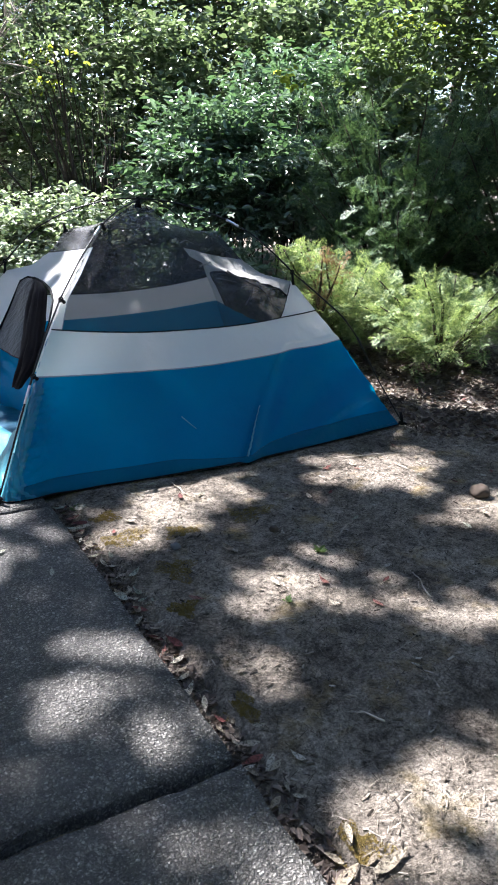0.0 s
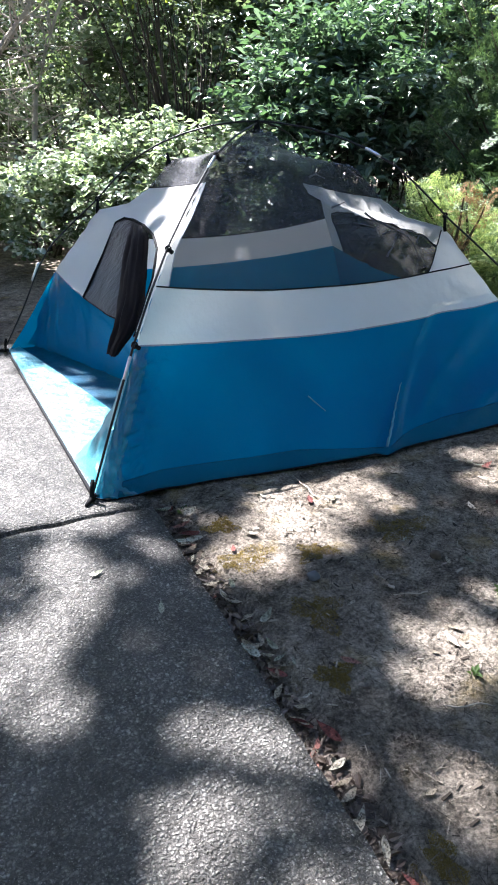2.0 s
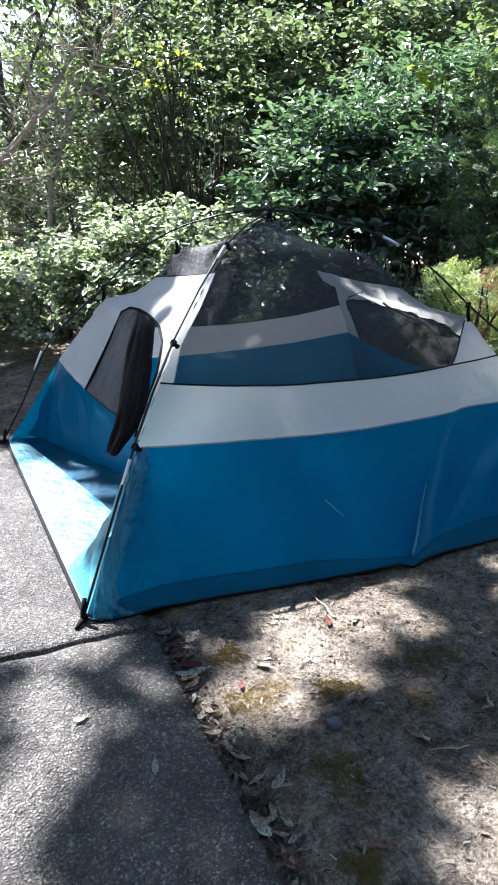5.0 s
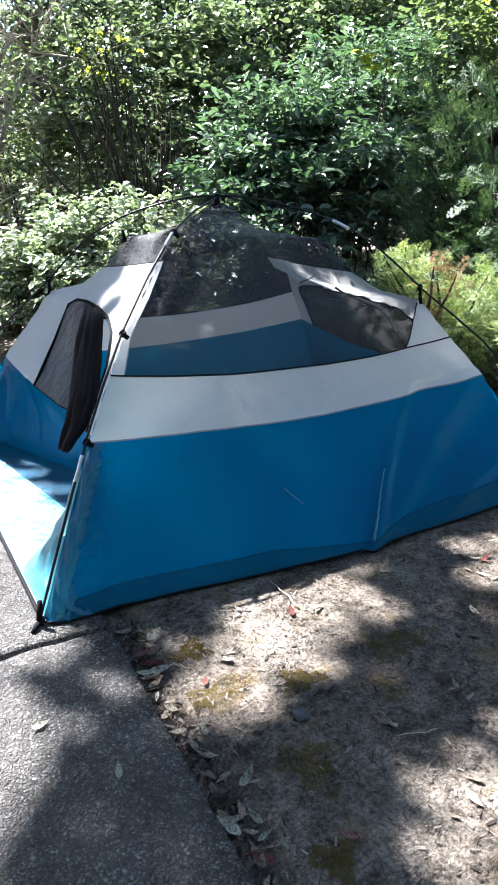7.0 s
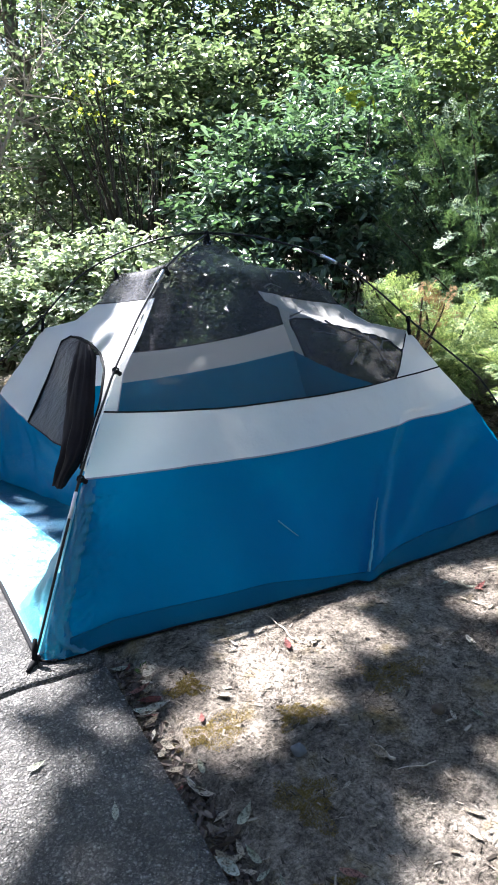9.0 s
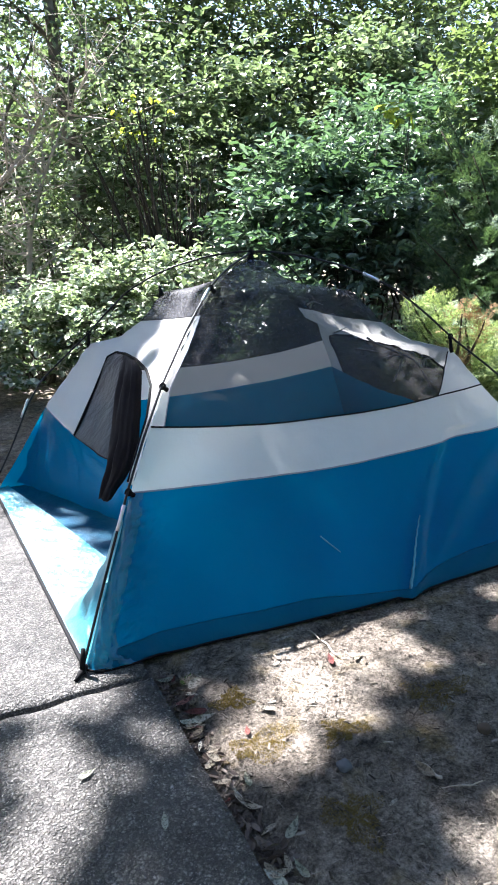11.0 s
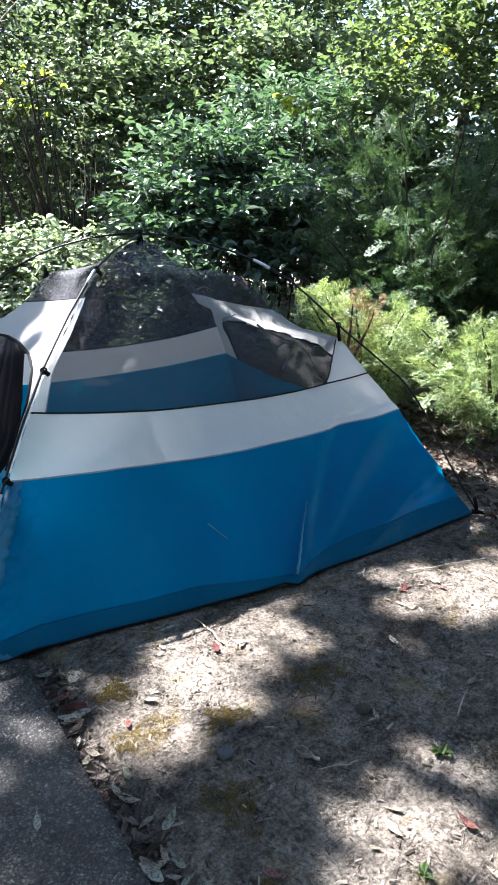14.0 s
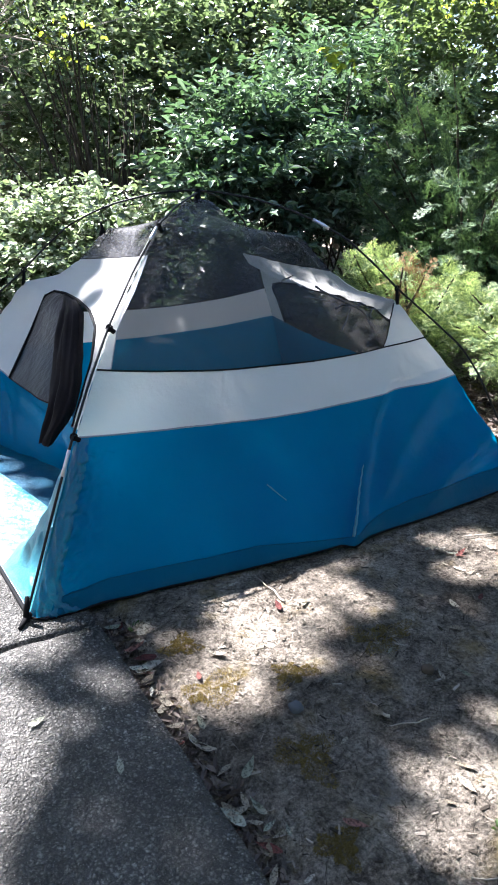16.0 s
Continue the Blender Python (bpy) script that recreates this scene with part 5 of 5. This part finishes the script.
def weed(x, y, size, blades, seed, label):
    rw = np.random.default_rng(seed)
    yaw = rw.uniform(0, 2 * math.pi, blades)
    a = np.stack([np.cos(yaw), np.sin(yaw), rw.uniform(0.3, 1.1, blades)], 1)
    v = leaves(rw.normal(0, size * 0.12, (blades, 3)) * np.array([1, 1, 0.2]), a, np.tile((0, 0, 1.0), (blades, 1)) + 0.2 * rw.normal(size=(blades, 3)), size * rw.uniform(0.6, 1.2, blades), 0.4)
    root = tagged(new("weed"), label, "plant")
    root.location = (x, y, ground_z(x, y))
    for k in range(blades):
        put("leaf", quads_mesh("leaf", v[6 * k:6 * k + 6], 6, LEAF_QUADS, WEED), root)


weed(1.05, -1.085, 0.036, 16, 1, "small green weed growing from bare soil")
weed(0.29, -0.20, 0.045, 12, 2, "tiny yellow-green weed by the slab corner")
weed(0.73, -1.33, 0.03, 9, 3, "small green seedling in bare soil")


def moss(x, y, rx, ry, blades, seed):
    rw = np.random.default_rng(seed)
    r, t = np.sqrt(rw.random(blades)), rw.uniform(0, 2 * math.pi, blades)
    wob = 1 + 0.35 * np.sin(3 * t + seed) + 0.2 * np.sin(7 * t)
    px, py = rx * r * wob * np.cos(t), ry * r * wob * np.sin(t)
    pz = np.array([ground_z(x + a0, y + b0) for a0, b0 in zip(px, py)])
    yaw = rw.uniform(0, 2 * math.pi, blades)
    a = np.stack([np.cos(yaw), np.sin(yaw), rw.uniform(0.5, 1.6, blades)], 1)
    v = leaves(np.stack([px, py, pz], 1), a, rw.normal(size=(blades, 3)), rw.uniform(0.0025, 0.006, blades), 0.5)
    ob = new("moss", quads_mesh("moss", v, 6, LEAF_QUADS, MOSS))
    ob.location = (x, y, 0)
    tagged(ob, "ochre-green cushion moss patch on soil", "moss", kind="stuff")


for i, (x, y, rx, ry) in enumerate(((0.36, -0.58, 0.11, 0.05), (0.47, -0.93, 0.06, 0.07), (0.98, -0.62, 0.09, 0.06), (0.62, -0.64, 0.06, 0.04), (0.30, -2.26, 0.06, 0.05), (0.38, -0.36, 0.05, 0.04), (0.31, -1.72, 0.04, 0.05), (0.38, -1.18, 0.04, 0.04))):
    moss(x, y, rx * 1.15, ry * 1.15, 3200, 100 + i)
